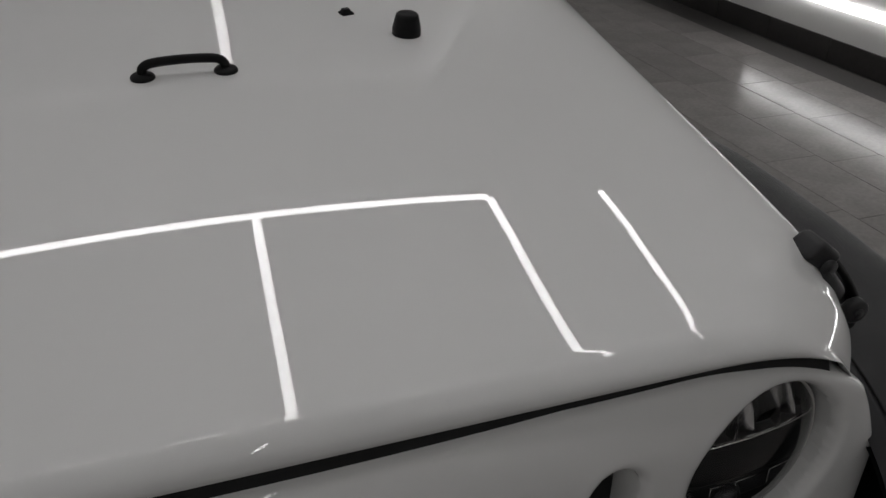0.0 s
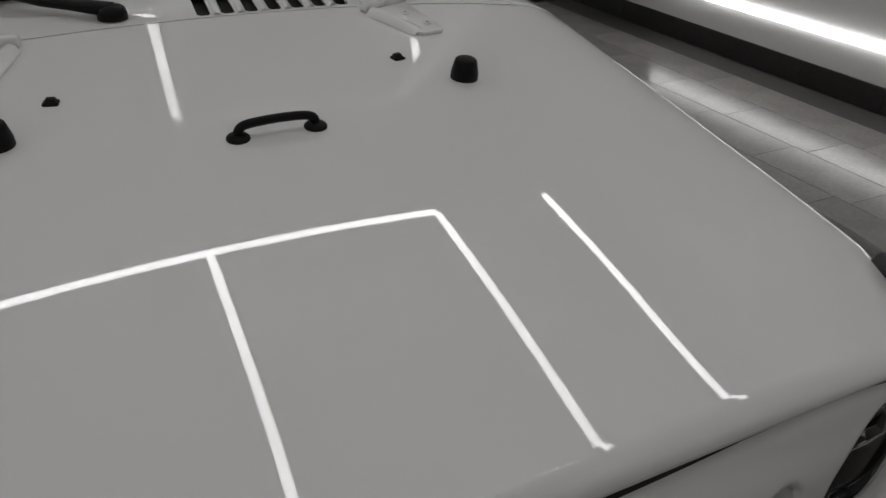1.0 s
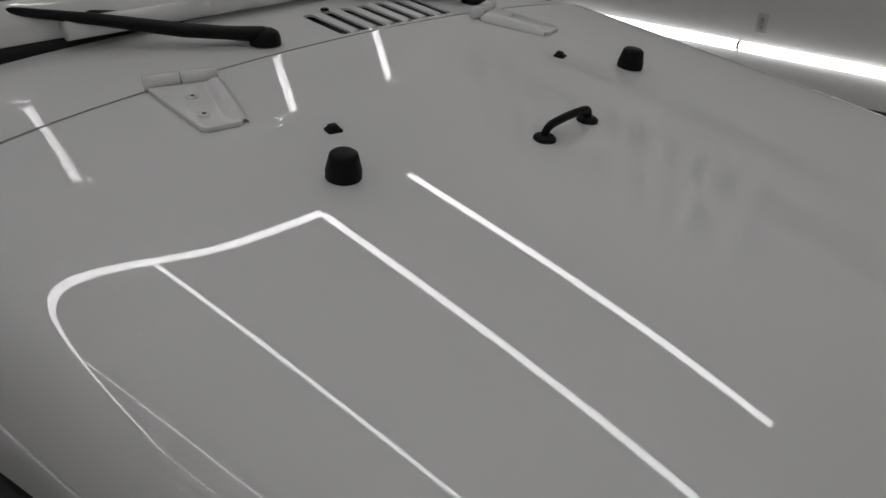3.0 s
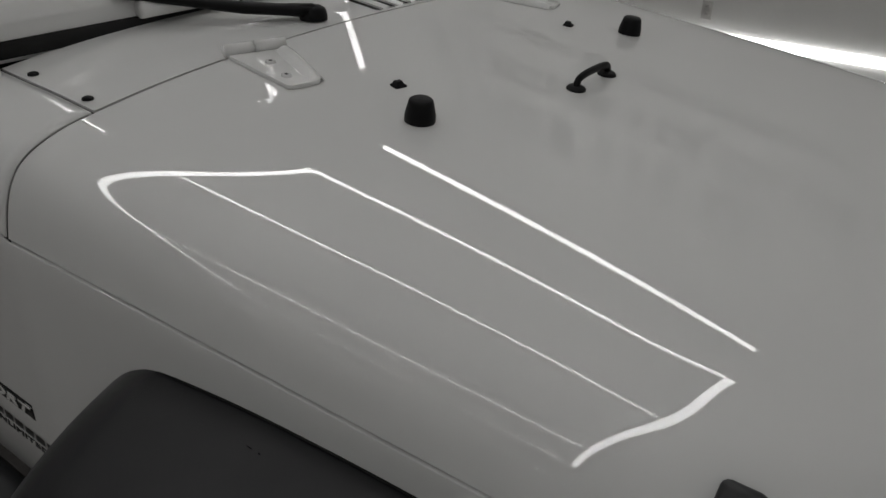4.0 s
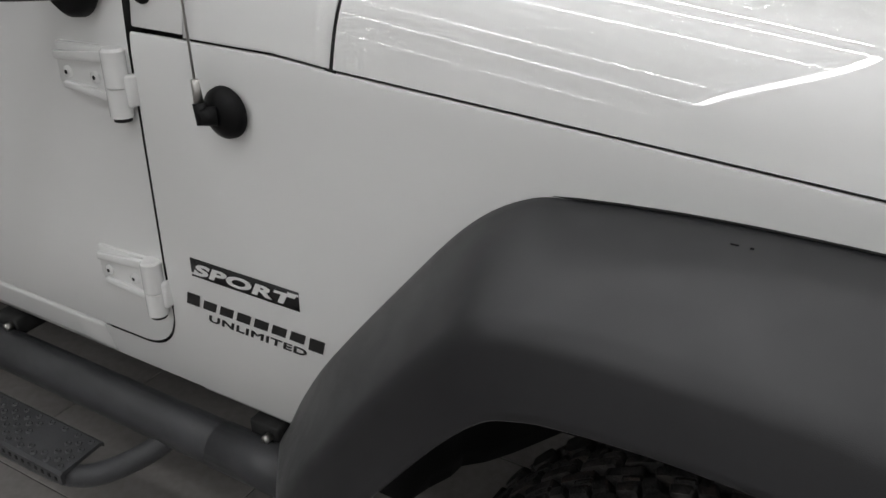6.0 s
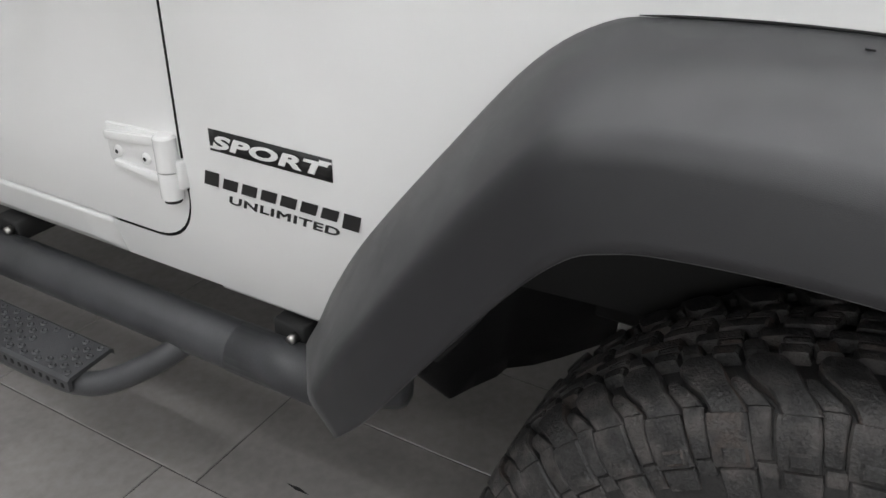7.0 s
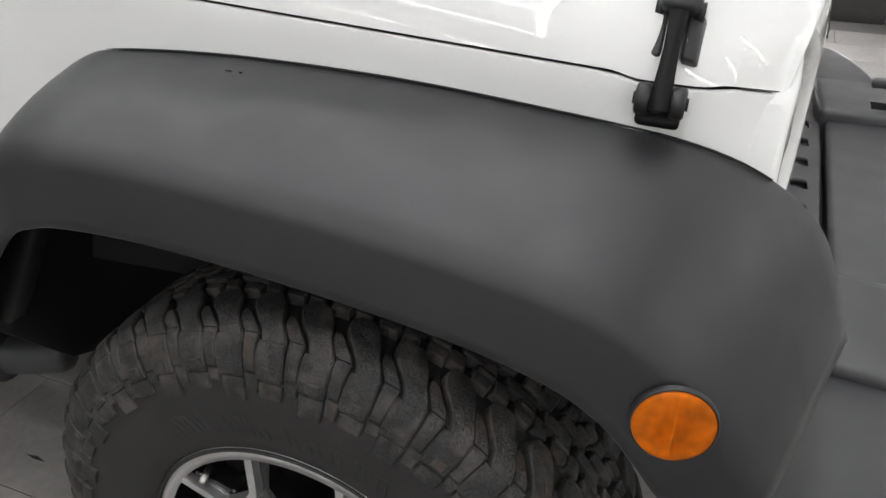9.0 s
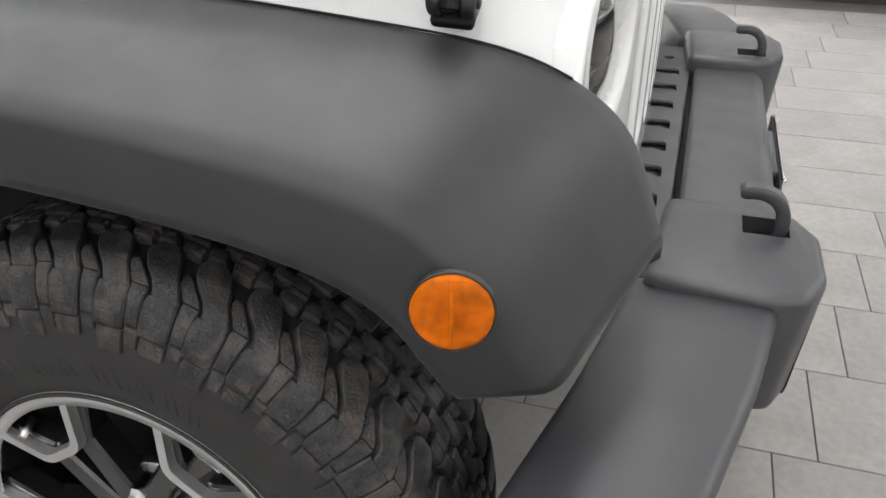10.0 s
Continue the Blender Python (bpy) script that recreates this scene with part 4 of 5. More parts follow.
# ---- bonnet latch ----
def build_latch(hood, car, sgn):
    ax = Vector((-0.654, -0.319, 1.093))
    px = Vector((-0.733, -0.319, 1.006))
    up = (ax - px).normalized()
    out = Vector((-0.93, -0.06, 0.36))
    out = (out - up * out.dot(up)).normalized()
    side = up.cross(out).normalized()
    m = Matrix(((side.x, out.x, up.x, 0), (side.y, out.y, up.y, 0), (side.z, out.z, up.z, 0), (0, 0, 0, 1)))
    L = (ax - px).length
    mt = Matrix.Translation(px) @ m
    fl = mirrored if sgn > 0 else (lambda b: b)

    def put(bm):
        bm.transform(mt)
        return fl(bm)

    def strip(pts, w, th):
        """A bent strap of width w along (out, up, widening) points."""
        rows = []
        for o, z, k in pts:
            rows.append([(-w * k, o - th, z), (-w * k * 0.96, o, z), (w * k * 0.96, o, z), (w * k, o - th, z)])
        bm = grid(rows, closed_u=True)
        return bm

    # local: x along the car, y outwards, z up along the strap
    hb = box(-0.0205, 0.0205, -0.004, 0.027, L - 0.024, L + 0.018, 0.008, 3)
    for v in hb.verts:
        v.co.y -= 0.35 * max(0.0, v.co.z - L + 0.004)
    head = part("bonnet_latch", put(hb), FLARE, car, "black rubber bonnet latch with a strap")
    part("latch_strap", put(strip([(0.014, -0.012, 1.05), (0.018, 0.0, 1.05), (0.020, 0.014, 1.0), (0.0225, 0.03, 0.9), (0.024, 0.05, 0.82), (0.0235, L - 0.035, 0.95), (0.021, L - 0.016, 1.15)], 0.0098, 0.008)), BLACK_PLASTIC, head)
    for s in (-1, 1):
        part("latch_catch", put(merged(prism([(s * 0.0085, -0.022), (s * 0.0265, -0.022), (s * 0.0280, -0.006), (s * 0.0240, 0.006), (s * 0.0100, 0.012)], L - 0.070, L - 0.016, "z", 0.004, 2),
                                       tube([(s * 0.016, 0.006, L - 0.016), (s * 0.0245, 0.006, L - 0.016)], 0.0105, 14))), FLARE, head)
        part("latch_anchor", put(merged(tube([(s * 0.0095, 0.003, 0.003), (s * 0.0120, 0.003, 0.003), (s * 0.0225, 0.003, 0.003), (s * 0.0248, 0.003, 0.003)], [0.0135, 0.0165, 0.0165, 0.0135], 18),
                                        tube([(s * 0.0248, 0.003, 0.003), (s * 0.0272, 0.003, 0.003)], 0.0065, 10))), FLARE, head)
    part("latch_foot", put(box(-0.0225, 0.0225, -0.018, -0.004, -0.019, 0.016, 0.005, 2)), BLACK_PLASTIC, head)


# ---- grille and headlights ----
LAMP_X, LAMP_Z = 0.530, 0.928


def grille_edge(z):
    """Half width of the grille panel."""
    return 0.648 + 0.056 * min(max((1.0 - z) / 0.11, 0.0), 1.0) ** 0.7


def grille_top(x):
    return 1.070 - 0.077 * min(max((abs(x) - 0.40) / 0.26, 0.0), 1.0) ** 2.4 - 0.007 * min(max((abs(x) - 0.28) / 0.2, 0.0), 1.0) * (1 - min(max((abs(x) - 0.50) / 0.12, 0.0), 1.0))


def grille_y(x, z):
    k = min(max((0.66 - abs(x)) / 0.66, 0.0), 1.0)
    return -0.490 + 0.045 * (1 - k) ** 2.2 + 0.026 * max(0, (z - 0.98) / 0.09) ** 2


def slot_gap(x, z):
    """Distance to the edge of the nearest slot."""
    k = min(max(round(x / 0.1115), -3), 3)
    dx, z0, z1 = abs(x - k * 0.1115), 0.709, 0.968
    return math.hypot(dx, max(z0 - z, z - z1, 0)) - 0.029


def fillet(d, r):
    d = min(max(d, 0.0), r)
    return r - math.sqrt(r * r - (r - d) ** 2)


def build_grille(car):
    cols, rows = 232, 84
    us = [-1 + 2 * j / cols for j in range(cols + 1)]
    us = sorted(us + [s * u for s in (-1, 1) for u in (0.9955, 0.9985, 0.9995)])
    vs = sorted([i / rows for i in range(rows + 1)] + [0.992, 0.996, 0.9985, 0.9995])
    front, back = [], []
    for v in vs:
        fr, bk = [], []
        for u in us:
            x = 0.70 * u
            z = 0.615 + (grille_top(x) - 0.615) * v
            e = grille_edge(z)
            x = e * u
            z = 0.615 + (grille_top(x) - 0.615) * v
            y = grille_y(x, z)
            push = fillet(e - abs(x), 0.009) + fillet(grille_top(x) - z, 0.009)
            push = max(push, fillet(slot_gap(x, z), 0.011), fillet(math.hypot(abs(x) - LAMP_X, z - LAMP_Z) - 0.0995, 0.018))
            fr.append((x, y + push, z))
            bk.append((x, y + 0.055, z))
        front.append(fr)
        back.append(bk)
    bm = bmesh.new()
    a = [[bm.verts.new(p) for p in r] for r in front]
    b = [[bm.verts.new(p) for p in r] for r in back]
    nr, nc = len(a), len(a[0])
    for i in range(nr - 1):
        for j in range(nc - 1):
            bm.faces.new((a[i][j], a[i][j + 1], a[i + 1][j + 1], a[i + 1][j]))
            bm.faces.new((b[i][j], b[i + 1][j], b[i + 1][j + 1], b[i][j + 1]))
    for i in range(nr - 1):
        bm.faces.new((a[i][0], a[i + 1][0], b[i + 1][0], b[i][0]))
        bm.faces.new((a[i][-1], b[i][-1], b[i + 1][-1], a[i + 1][-1]))
    for j in range(nc - 1):
        bm.faces.new((a[0][j], b[0][j], b[0][j + 1], a[0][j + 1]))
        bm.faces.new((a[-1][j], a[-1][j + 1], b[-1][j + 1], b[-1][j]))
    g = part("grille", bm, PAINT, car, "white seven-slot grille panel")
    cutters = []
    for k in range(-3, 4):
        x, w, z0, z1 = k * 0.1115, 0.029, 0.709, 0.968
        poly = [(x + w * math.cos(radians(q)), z1 + w * math.sin(radians(q))) for q in range(0, 181, 15)]
        poly += [(x + w * math.cos(radians(q)), z0 + w * math.sin(radians(q))) for q in range(180, 361, 15)]
        cutters.append(prism(poly, -0.60, -0.34, "y"))
    for s in (-1, 1):
        cutters.append(lathe([(-0.60, 0.0), (-0.60, 0.0995), (-0.34, 0.0995), (-0.34, 0.0)], 64, "y", (s * LAMP_X, 0, LAMP_Z)))
    cut(g, cutters, False)
    for p in g.data.polygons:
        p.use_smooth = True
    sharp(g, 50)
    part("radiator", box(-0.44, 0.44, -0.39, -0.36, 0.60, 1.0), GAP, g)
    # Plain near-black sheets behind the slots stand in for the shade inside.
    for k in range(-3, 4):
        x = k * 0.1115
        part("slot_mesh", box(x - 0.034, x + 0.034, -0.425, -0.42, 0.66, 1.0), GAP, g, smooth=False)
    # Near-black strip fills the gap under the bonnet lip with painted shade.
    seal = []
    for k in range(41):
        x = -0.60 + 1.20 * k / 40
        top = grille_top(x)
        y = grille_y(x, top)
        seal.append([(x, y + 0.004, top - 0.004), (x, y + 0.007, top + 0.003), (x, y + 0.012, top + 0.012), (x, y + 0.05, top + 0.018)])
    part("radiator_seal", grid(seal), GAP, g)
    for s in (-1, 1):
        build_headlight(car, s)


def build_headlight(car, s):
    tilt = Matrix.Translation((s * LAMP_X, -0.4285, LAMP_Z)) @ Matrix.Rotation(radians(s * 8), 4, "Z") @ Matrix.Rotation(radians(-3), 4, "X")

    def put(bm):
        bm.transform(tilt)
        return bm

    lamp = part("headlight", put(lathe([(0.07, 0.099), (0.016, 0.099), (0.006, 0.0978), (-0.001, 0.0970), (-0.003, 0.0955), (0.004, 0.0925), (0.05, 0.0905)], 64, "y")), BLACK_PLASTIC, car,
                "round headlight with clear lens and dark inner bar")
    part("lamp_housing", put(lathe([(0.02, 0.092), (0.055, 0.085), (0.062, 0.0)], 40, "y")), BLACK_PLASTIC, lamp)
    # bright upper reflector between thin ribs
    rows = []
    for i in range(9):
        v = i / 8
        row = []
        for j in range(25):
            u = -1 + 2 * j / 24
            z = 0.024 + 0.060 * v
            w = math.sqrt(max(0.0865 ** 2 - z * z, 0.0))
            x = w * u
            q = (abs(u * 1.5) % 1.0) - 0.5
            row.append((x, 0.014 + 0.022 * (1 - (2 * q) ** 2) * (1 - v) ** 0.6 + 0.012 * v, z))
        rows.append(row)
    part("reflector", put(grid(rows)), REFLECTOR, lamp, "bright faceted upper reflector")
    for x in (-0.028, 0.028):
        part("lamp_rib", put(box(x - 0.0012, x + 0.0012, 0.004, 0.04, 0.024, 0.078, 0.0004, 1)), CHROME, lamp)
    part("reflector_edge", put(box(-0.083, 0.083, 0.004, 0.010, 0.0215, 0.0245, 0.001, 1)), CHROME, lamp)
    # dark bar and lower projector
    part("lamp_bar", put(box(-0.083, 0.083, 0.006, 0.035, -0.028, 0.021, 0.006, 2)), BLACK_PLASTIC, lamp)
    part("lamp_bar", put(box(-0.066, 0.066, 0.014, 0.035, -0.058, -0.030, 0.004, 2)), BLACK_PLASTIC, lamp)
    for x in (-0.034, -0.004, 0.040):
        part("lamp_cell", put(merged(box(x - 0.013, x + 0.013, 0.010, 0.016, -0.034, -0.0325, 0.0004, 1), box(x - 0.013, x - 0.0118, 0.010, 0.016, -0.052, -0.033, 0.0004, 1))), CHROME, lamp)
    part("projector", put(lathe([(0.004, 0.0), (0.006, 0.012), (0.016, 0.018), (0.03, 0.019)], 28, "y", (-0.022, 0, -0.052))), WHEEL_BLACK, lamp)
    lens = part("lens", put(lathe([(0.004, 0.0945), (-0.006, 0.0905), (-0.014, 0.076), (-0.021, 0.050), (-0.024, 0.025), (-0.025, 0.0)], 48, "y")), LAMP_LENS, lamp, "clear domed lens")
    lens.visible_shadow = False
    part("bright_ring", put(lathe([(0.004, 0.0955), (-0.0045, 0.0952), (-0.0045, 0.0925), (0.004, 0.0922)], 64, "y", close=True)), OUTLET, lamp)
    for a in (162, 176, 190, 204):
        b = box(-0.004, 0.004, -0.004, 0.006, -0.006, 0.006, 0.001, 1)
        b.transform(Matrix.Translation((0.0965 * math.cos(radians(a)) * s, -0.002, 0.0965 * math.sin(radians(a)))))
        part("rim_tab", put(b), OUTLET if a in (176, 190) else BLACK_PLASTIC, lamp)


# ---- front bumper ----
def build_bumper():
    ob = tagged(new("front_bumper"), "satin black steel front bumper with two tow hooks", "bumper")
    sharp(part("centre_section", prism([(-0.566, 0.632), (-0.695, 0.634), (-0.716, 0.612), (-0.722, 0.545), (-0.690, 0.470), (-0.566, 0.470)], -0.372, 0.372, "x", 0.010, 3), BUMPER, ob), 50)
    for s in (-1, 1):
        cap = [(0.368, -0.548), (0.606, -0.532), (0.618, -0.690), (0.606, -0.732), (0.550, -0.757), (0.440, -0.757), (0.384, -0.728), (0.368, -0.69)]
        bm = prism([(s * x, y) for x, y in cap], 0.460, 0.657, "z", 0.014, 3)
        for v in bm.verts:
            if v.co.z < 0.56 and v.co.y < -0.66:
                v.co.y += 0.014
                v.co.x -= s * 0.012 * (1 if abs(v.co.x) > 0.55 else 0)
        end = sharp(part("end_cap", bm, BUMPER, ob), 50)
        wing = [(0.58, -0.520), (0.58, -0.705), (0.762, -0.672), (0.925, -0.630), (1.030, -0.590), (1.060, -0.420), (0.974, -0.436), (0.80, -0.480)]
        bm = prism([(s * x, y) for x, y in wing], 0.40, 0.640, "z", 0.014, 3)
        for v in bm.verts:
            v.co.z -= 0.02 * max(0, (abs(v.co.x) - 0.62) / 0.4) ** 1.5
            if v.co.z < 0.5:
                v.co.y += 0.03
                v.co.z += 0.06 * max(0, (abs(v.co.x) - 0.62) / 0.4)
        sharp(part("wing", bm, BUMPER, ob), 50)
        cut(end, [box(s * 0.432 - 0.026, s * 0.432 + 0.026, -0.716, -0.654, 0.615, 0.70)], False)
        sharp(end, 50)
        # Near-black floor of the cut pocket, standing in for the shade in it.
        part("hook_pocket", box(s * 0.432 - 0.030, s * 0.432 + 0.030, -0.720, -0.650, 0.600, 0.616), GAP, end)
        # flat bar bent over at its top
        mid = spline([(-0.700, 0.612), (-0.703, 0.640), (-0.705, 0.664), (-0.702, 0.684), (-0.692, 0.700), (-0.676, 0.708), (-0.658, 0.709), (-0.643, 0.706)], 5)
        rows = []
        for q, (y, z) in enumerate(mid):
            y0, z0 = mid[max(q - 1, 0)]
            y1, z1 = mid[min(q + 1, len(mid) - 1)]
            ln = math.hypot(y1 - y0, z1 - z0)
            ny, nz = (z1 - z0) / ln, -(y1 - y0) / ln
            h = 0.0092 if q < len(mid) - 3 else (0.0086, 0.0075, 0.005)[q - len(mid) + 3]
            ring = [(-0.0105, -0.7), (-0.0085, -1), (0.0085, -1), (0.0105, -0.7), (0.0105, 0.7), (0.0085, 1), (-0.0085, 1), (-0.0105, 0.7)]
            rows.append([(s * 0.432 + u, y + ny * h * k, z + nz * h * k) for u, k in ring])
        bm = grid(rows, closed_u=True)
        bm.verts.ensure_lookup_table()
        bm.faces.new(bm.verts[-8:])
        sharp(part("tow_hook", bm, BUMPER, ob, "dark grey bent steel tow hook"), 40)
    # cover strip between bumper and grille, with slots
    bm = box(-0.56, 0.56, -0.556, -0.462, 0.612, 0.622, 0.003, 1)
    strip = part("valance", bm, BUMPER, ob, "black plastic cover with a row of slots", smooth=False)
    cutters = []
    cutters.append(lathe([(0.60, 0.0), (0.60, 0.013), (0.63, 0.013), (0.63, 0.0)], 20, "z", (0.462, -0.505, 0)))
    for k in range(-4, 4):
        x = k * 0.112 + 0.02
        cutters.append(prism([(x - 0.020, -0.470), (x + 0.020, -0.470), (x + 0.020, -0.524), (x + 0.014, -0.532), (x - 0.024, -0.534), (x - 0.028, -0.528), (x - 0.020, -0.516)], 0.60, 0.63, "z"))
    cut(strip, cutters)
    part("valance_backing", box(-0.56, 0.56, -0.5535, -0.466, 0.585, 0.6085), BUMPER, ob)
    # Near-black block fills the gap behind the bumper with painted shade.
    part("bumper_gap", box(-0.56, 0.56, -0.580, -0.5535, 0.56, 0.585), GAP, ob)
    plate = part("plate_bracket", box(-0.135, 0.195, -0.733, -0.728, 0.500, 0.598, 0.004, 2), BUMPER, ob, "black number plate bracket with bright bolts")
    part("plate_edge", box(-0.130, 0.190, -0.7365, -0.7335, 0.505, 0.602, 0.001, 1), STEEL, plate, smooth=False)
    part("bracket_arm", box(-0.10, 0.10, -0.73, -0.70, 0.56, 0.60, 0.004, 1), BUMPER, plate)
    for x in (-0.115, 0.175):
        f = lathe([(-0.744, 0.0), (-0.742, 0.006), (-0.7365, 0.008)], 12, "y", (x, 0, 0.590))
        part("bolt", f, CHROME, plate)
    return ob


# ---- wheels ----
def wheel_parts():
    """Front wheel with its axis along x, outer face towards -x, about the origin."""
    ob = new("wheel")
    prof = [(0.100, 0.214), (0.115, 0.232), (0.1215, 0.255), (0.1240, 0.282), (0.1248, 0.305), (0.1238, 0.325), (0.1196, 0.347), (0.1134, 0.367), (0.1040, 0.3815), (0.092, 0.3890), (0.070, 0.3928), (0.0, 0.3935)]
    prof = [(-d, r) for d, r in prof] + [(d, r) for d, r in prof[::-1][1:]]
    tyre = part("tyre", lathe(prof, 96, "x"), RUBBER, ob, "black mud-terrain tyre with chunky worn tread")
    # raised sidewall rings
    part("bead_ring", merged(*[lathe([(-0.1085, 0.2225), (-0.1125, 0.2275), (-0.1165, 0.2265), (-0.114, 0.222)], 96, "x", close=True)]), RUBBER, tyre)

    # cross-section of the tread, from the centre line over the shoulder and down the sidewall
    outline = [(0.0, 0.4068), (0.030, 0.4066), (0.060, 0.4058), (0.082, 0.4036), (0.097, 0.3990), (0.108, 0.3905), (0.1165, 0.3765), (0.1228, 0.3580), (0.1272, 0.3370), (0.1300, 0.3150)]
    run = [0.0]
    for (a, b), (c, d) in zip(outline, outline[1:]):
        run.append(run[-1] + math.hypot(c - a, d - b))
    outline = np.array(outline)

    def section(q):
        """Place and outward normal at a distance along the cross-section."""
        e = 0.004
        d, r = np.interp(q, run, outline[:, 0]), np.interp(q, run, outline[:, 1])
        t = np.array([np.interp(q + e, run, outline[:, 0]) - np.interp(q - e, run, outline[:, 0]), np.interp(q + e, run, outline[:, 1]) - np.interp(q - e, run, outline[:, 1])])
        t /= np.linalg.norm(t)
        return d, r, -t[1], t[0]

    def lug(side, base, edges, depth, sink=0.0, bev=0.0022):
        """A tread block between its two edges: rows of (distance along the section, lower edge, upper edge) in pitches."""
        b = bmesh.new()
        rows = []
        last = len(edges) - 1
        for i, (q, lo, hi) in enumerate(edges):
            d, r, nd, nr = section(q)
            end = 0.6 * bev if i in (0, last) else 0.0
            row = []
            w = bev / r
            for a, drop in ((lo * pitch - 0.004, depth), (lo * pitch, bev * 0.9), (lo * pitch + w, 0.0), ((lo + hi) / 2 * pitch, -0.0002), (hi * pitch - w, 0.0), (hi * pitch, bev * 0.9), (hi * pitch + 0.004, depth)):
                k = sink + end + drop
                rr, dd = r - nr * k, d - nd * k
                row.append(b.verts.new((side * dd, rr * math.cos(base + a), rr * math.sin(base + a))))
            rows.append(row)
        for r0, r1 in zip(rows, rows[1:]):
            for j in range(6):
                b.faces.new((r0[j], r0[j + 1], r1[j + 1], r1[j]))
        for row, q, k in ((rows[0], edges[0][0], 1), (rows[-1], edges[-1][0], -1)):
            d, r, nd, nr = section(q - k * 0.0025)
            low = []
            for v in (row[0], row[2], row[4], row[6]):
                a = math.atan2(v.co.z, v.co.y)
                rr, dd = r - nr * (depth + sink), d - nd * (depth + sink)
                low.append(b.verts.new((side * dd, rr * math.cos(a), rr * math.sin(a))))
            b.faces.new((row[0], row[1], row[2], low[1], low[0]))
            b.faces.new((row[2], row[3], row[4], low[2], low[1]))
            b.faces.new((row[4], row[5], row[6], low[3], low[2]))
        bmesh.ops.recalc_face_normals(b, faces=b.faces)
        return b

    N = 44
    pitch = 2 * math.pi / N
    bms = []
    rng = random.Random(7)

    def sway(q):
        """How far a block leans round the tyre at a distance along the section, in pitches."""
        return float(np.interp(q, (0.03, 0.045, 0.065, 0.085, 0.10, 0.115, 0.13, 0.15, 0.20), (0.62, 0.60, 0.50, 0.30, 0.08, -0.02, -0.03, 0.0, 0.0)))

    for k in range(N):
        for s in (-1, 1):
            o = k * pitch + (0.5 * pitch if s > 0 else 0)
            j1, j2 = rng.uniform(-0.02, 0.02), rng.uniform(-0.02, 0.02)
            foot = 0.190 if k % 2 == 0 else 0.181
            # shoulder block with a round inner end, stepped where it turns down to the sidewall
            edges = []
            for q, w in ((0.0460, 0.20), (0.0470, 0.36), (0.0500, 0.50), (0.056, 0.62), (0.064, 0.68), (0.073, 0.68), (0.081, 0.63), (0.089, 0.56), (0.097, 0.53), (0.106, 0.54), (0.1135, 0.56)):
                c = s * sway(q) + j1
                edges.append((q, c - w / 2, c + w / 2))
            bms.append(lug(s, o, edges, 0.013))
            step = 0.07 * s
            bms.append(lug(s, o, [(q, j1 + step - w / 2, j1 + step * 0.4 + w / 2) for q, w in ((0.1140, 0.56), (0.122, 0.60), (0.132, 0.62), (0.144, 0.62), (0.156, 0.62), (0.1605, 0.61))], 0.013, 0.0012))
            # foot of the block below a thin groove, with a small raised mark
            bms.append(lug(s, o, [(0.1625, j1 - 0.29, j1 + 0.30), (0.170, j1 - 0.29, j1 + 0.30), (foot, j1 - 0.28, j1 + 0.29)], 0.008, 0.001, 0.0013))
            bms.append(lug(s, o, [(0.146, j1 - 0.16, j1 + 0.16), (0.155, j1 - 0.16, j1 + 0.16)], 0.002, -0.0009, 0.0006))
            # broad lower rib in the space between, stepped in two, with its own foot
            rib = []
            for q, w in ((0.074, 0.14), (0.080, 0.24), (0.090, 0.34), (0.099, 0.36), (0.106, 0.36)):
                c = 0.5 + s * sway(q - 0.004) * 0.97 + j2
                rib.append((q, c - w / 2, c + w / 2))
            bms.append(lug(s, o, rib, 0.009, 0.0042, 0.0016))
            bms.append(lug(s, o, [(q, 0.5 + j2 + step * 0.7 - w / 2, 0.5 + j2 + step * 0.7 + w / 2) for q, w in ((0.1075, 0.35), (0.118, 0.33), (0.130, 0.31), (0.142, 0.30), (0.1530, 0.30))], 0.009, 0.0028, 0.0016))
            bms.append(lug(s, o, [(0.1555, 0.5 - 0.16, 0.5 + 0.16), (0.163, 0.5 - 0.16, 0.5 + 0.16), (foot - 0.012, 0.5 - 0.15, 0.5 + 0.15)], 0.008, 0.0016, 0.0013))
            # hooked pair of centre blocks and a small block behind them
            c = s * (0.42 + j2)
            bms.append(lug(s, o, [(0.0035, c - 0.40, c + 0.36), (0.010, c - 0.40, c + 0.37), (0.0175, c - 0.36, c + 0.40)], 0.014))
            bms.append(lug(s, o, [(0.0182, c - 0.02, c + 0.40), (0.024, c + 0.0, c + 0.42), (0.0275, c + 0.02, c + 0.43)], 0.014))
            c = s * (0.52 + j1)
            bms.append(lug(s, o, [(0.0300, c + 0.06, c + 0.50), (0.036, c + 0.08, c + 0.52), (0.0430, c + 0.12, c + 0.50)], 0.014))
            bms.append(lug(s, o, [(0.0215, c - 0.46, c - 0.16), (0.029, c - 0.46, c - 0.12), (0.0385, c - 0.40, c - 0.06)], 0.014, 0.0006))
    sharp(part("tread", merged(*bms), TREAD, tyre, "chunky worn tread blocks"), 28)
    # plain raised bars where the sidewall carries writing
    bar_mesh = None
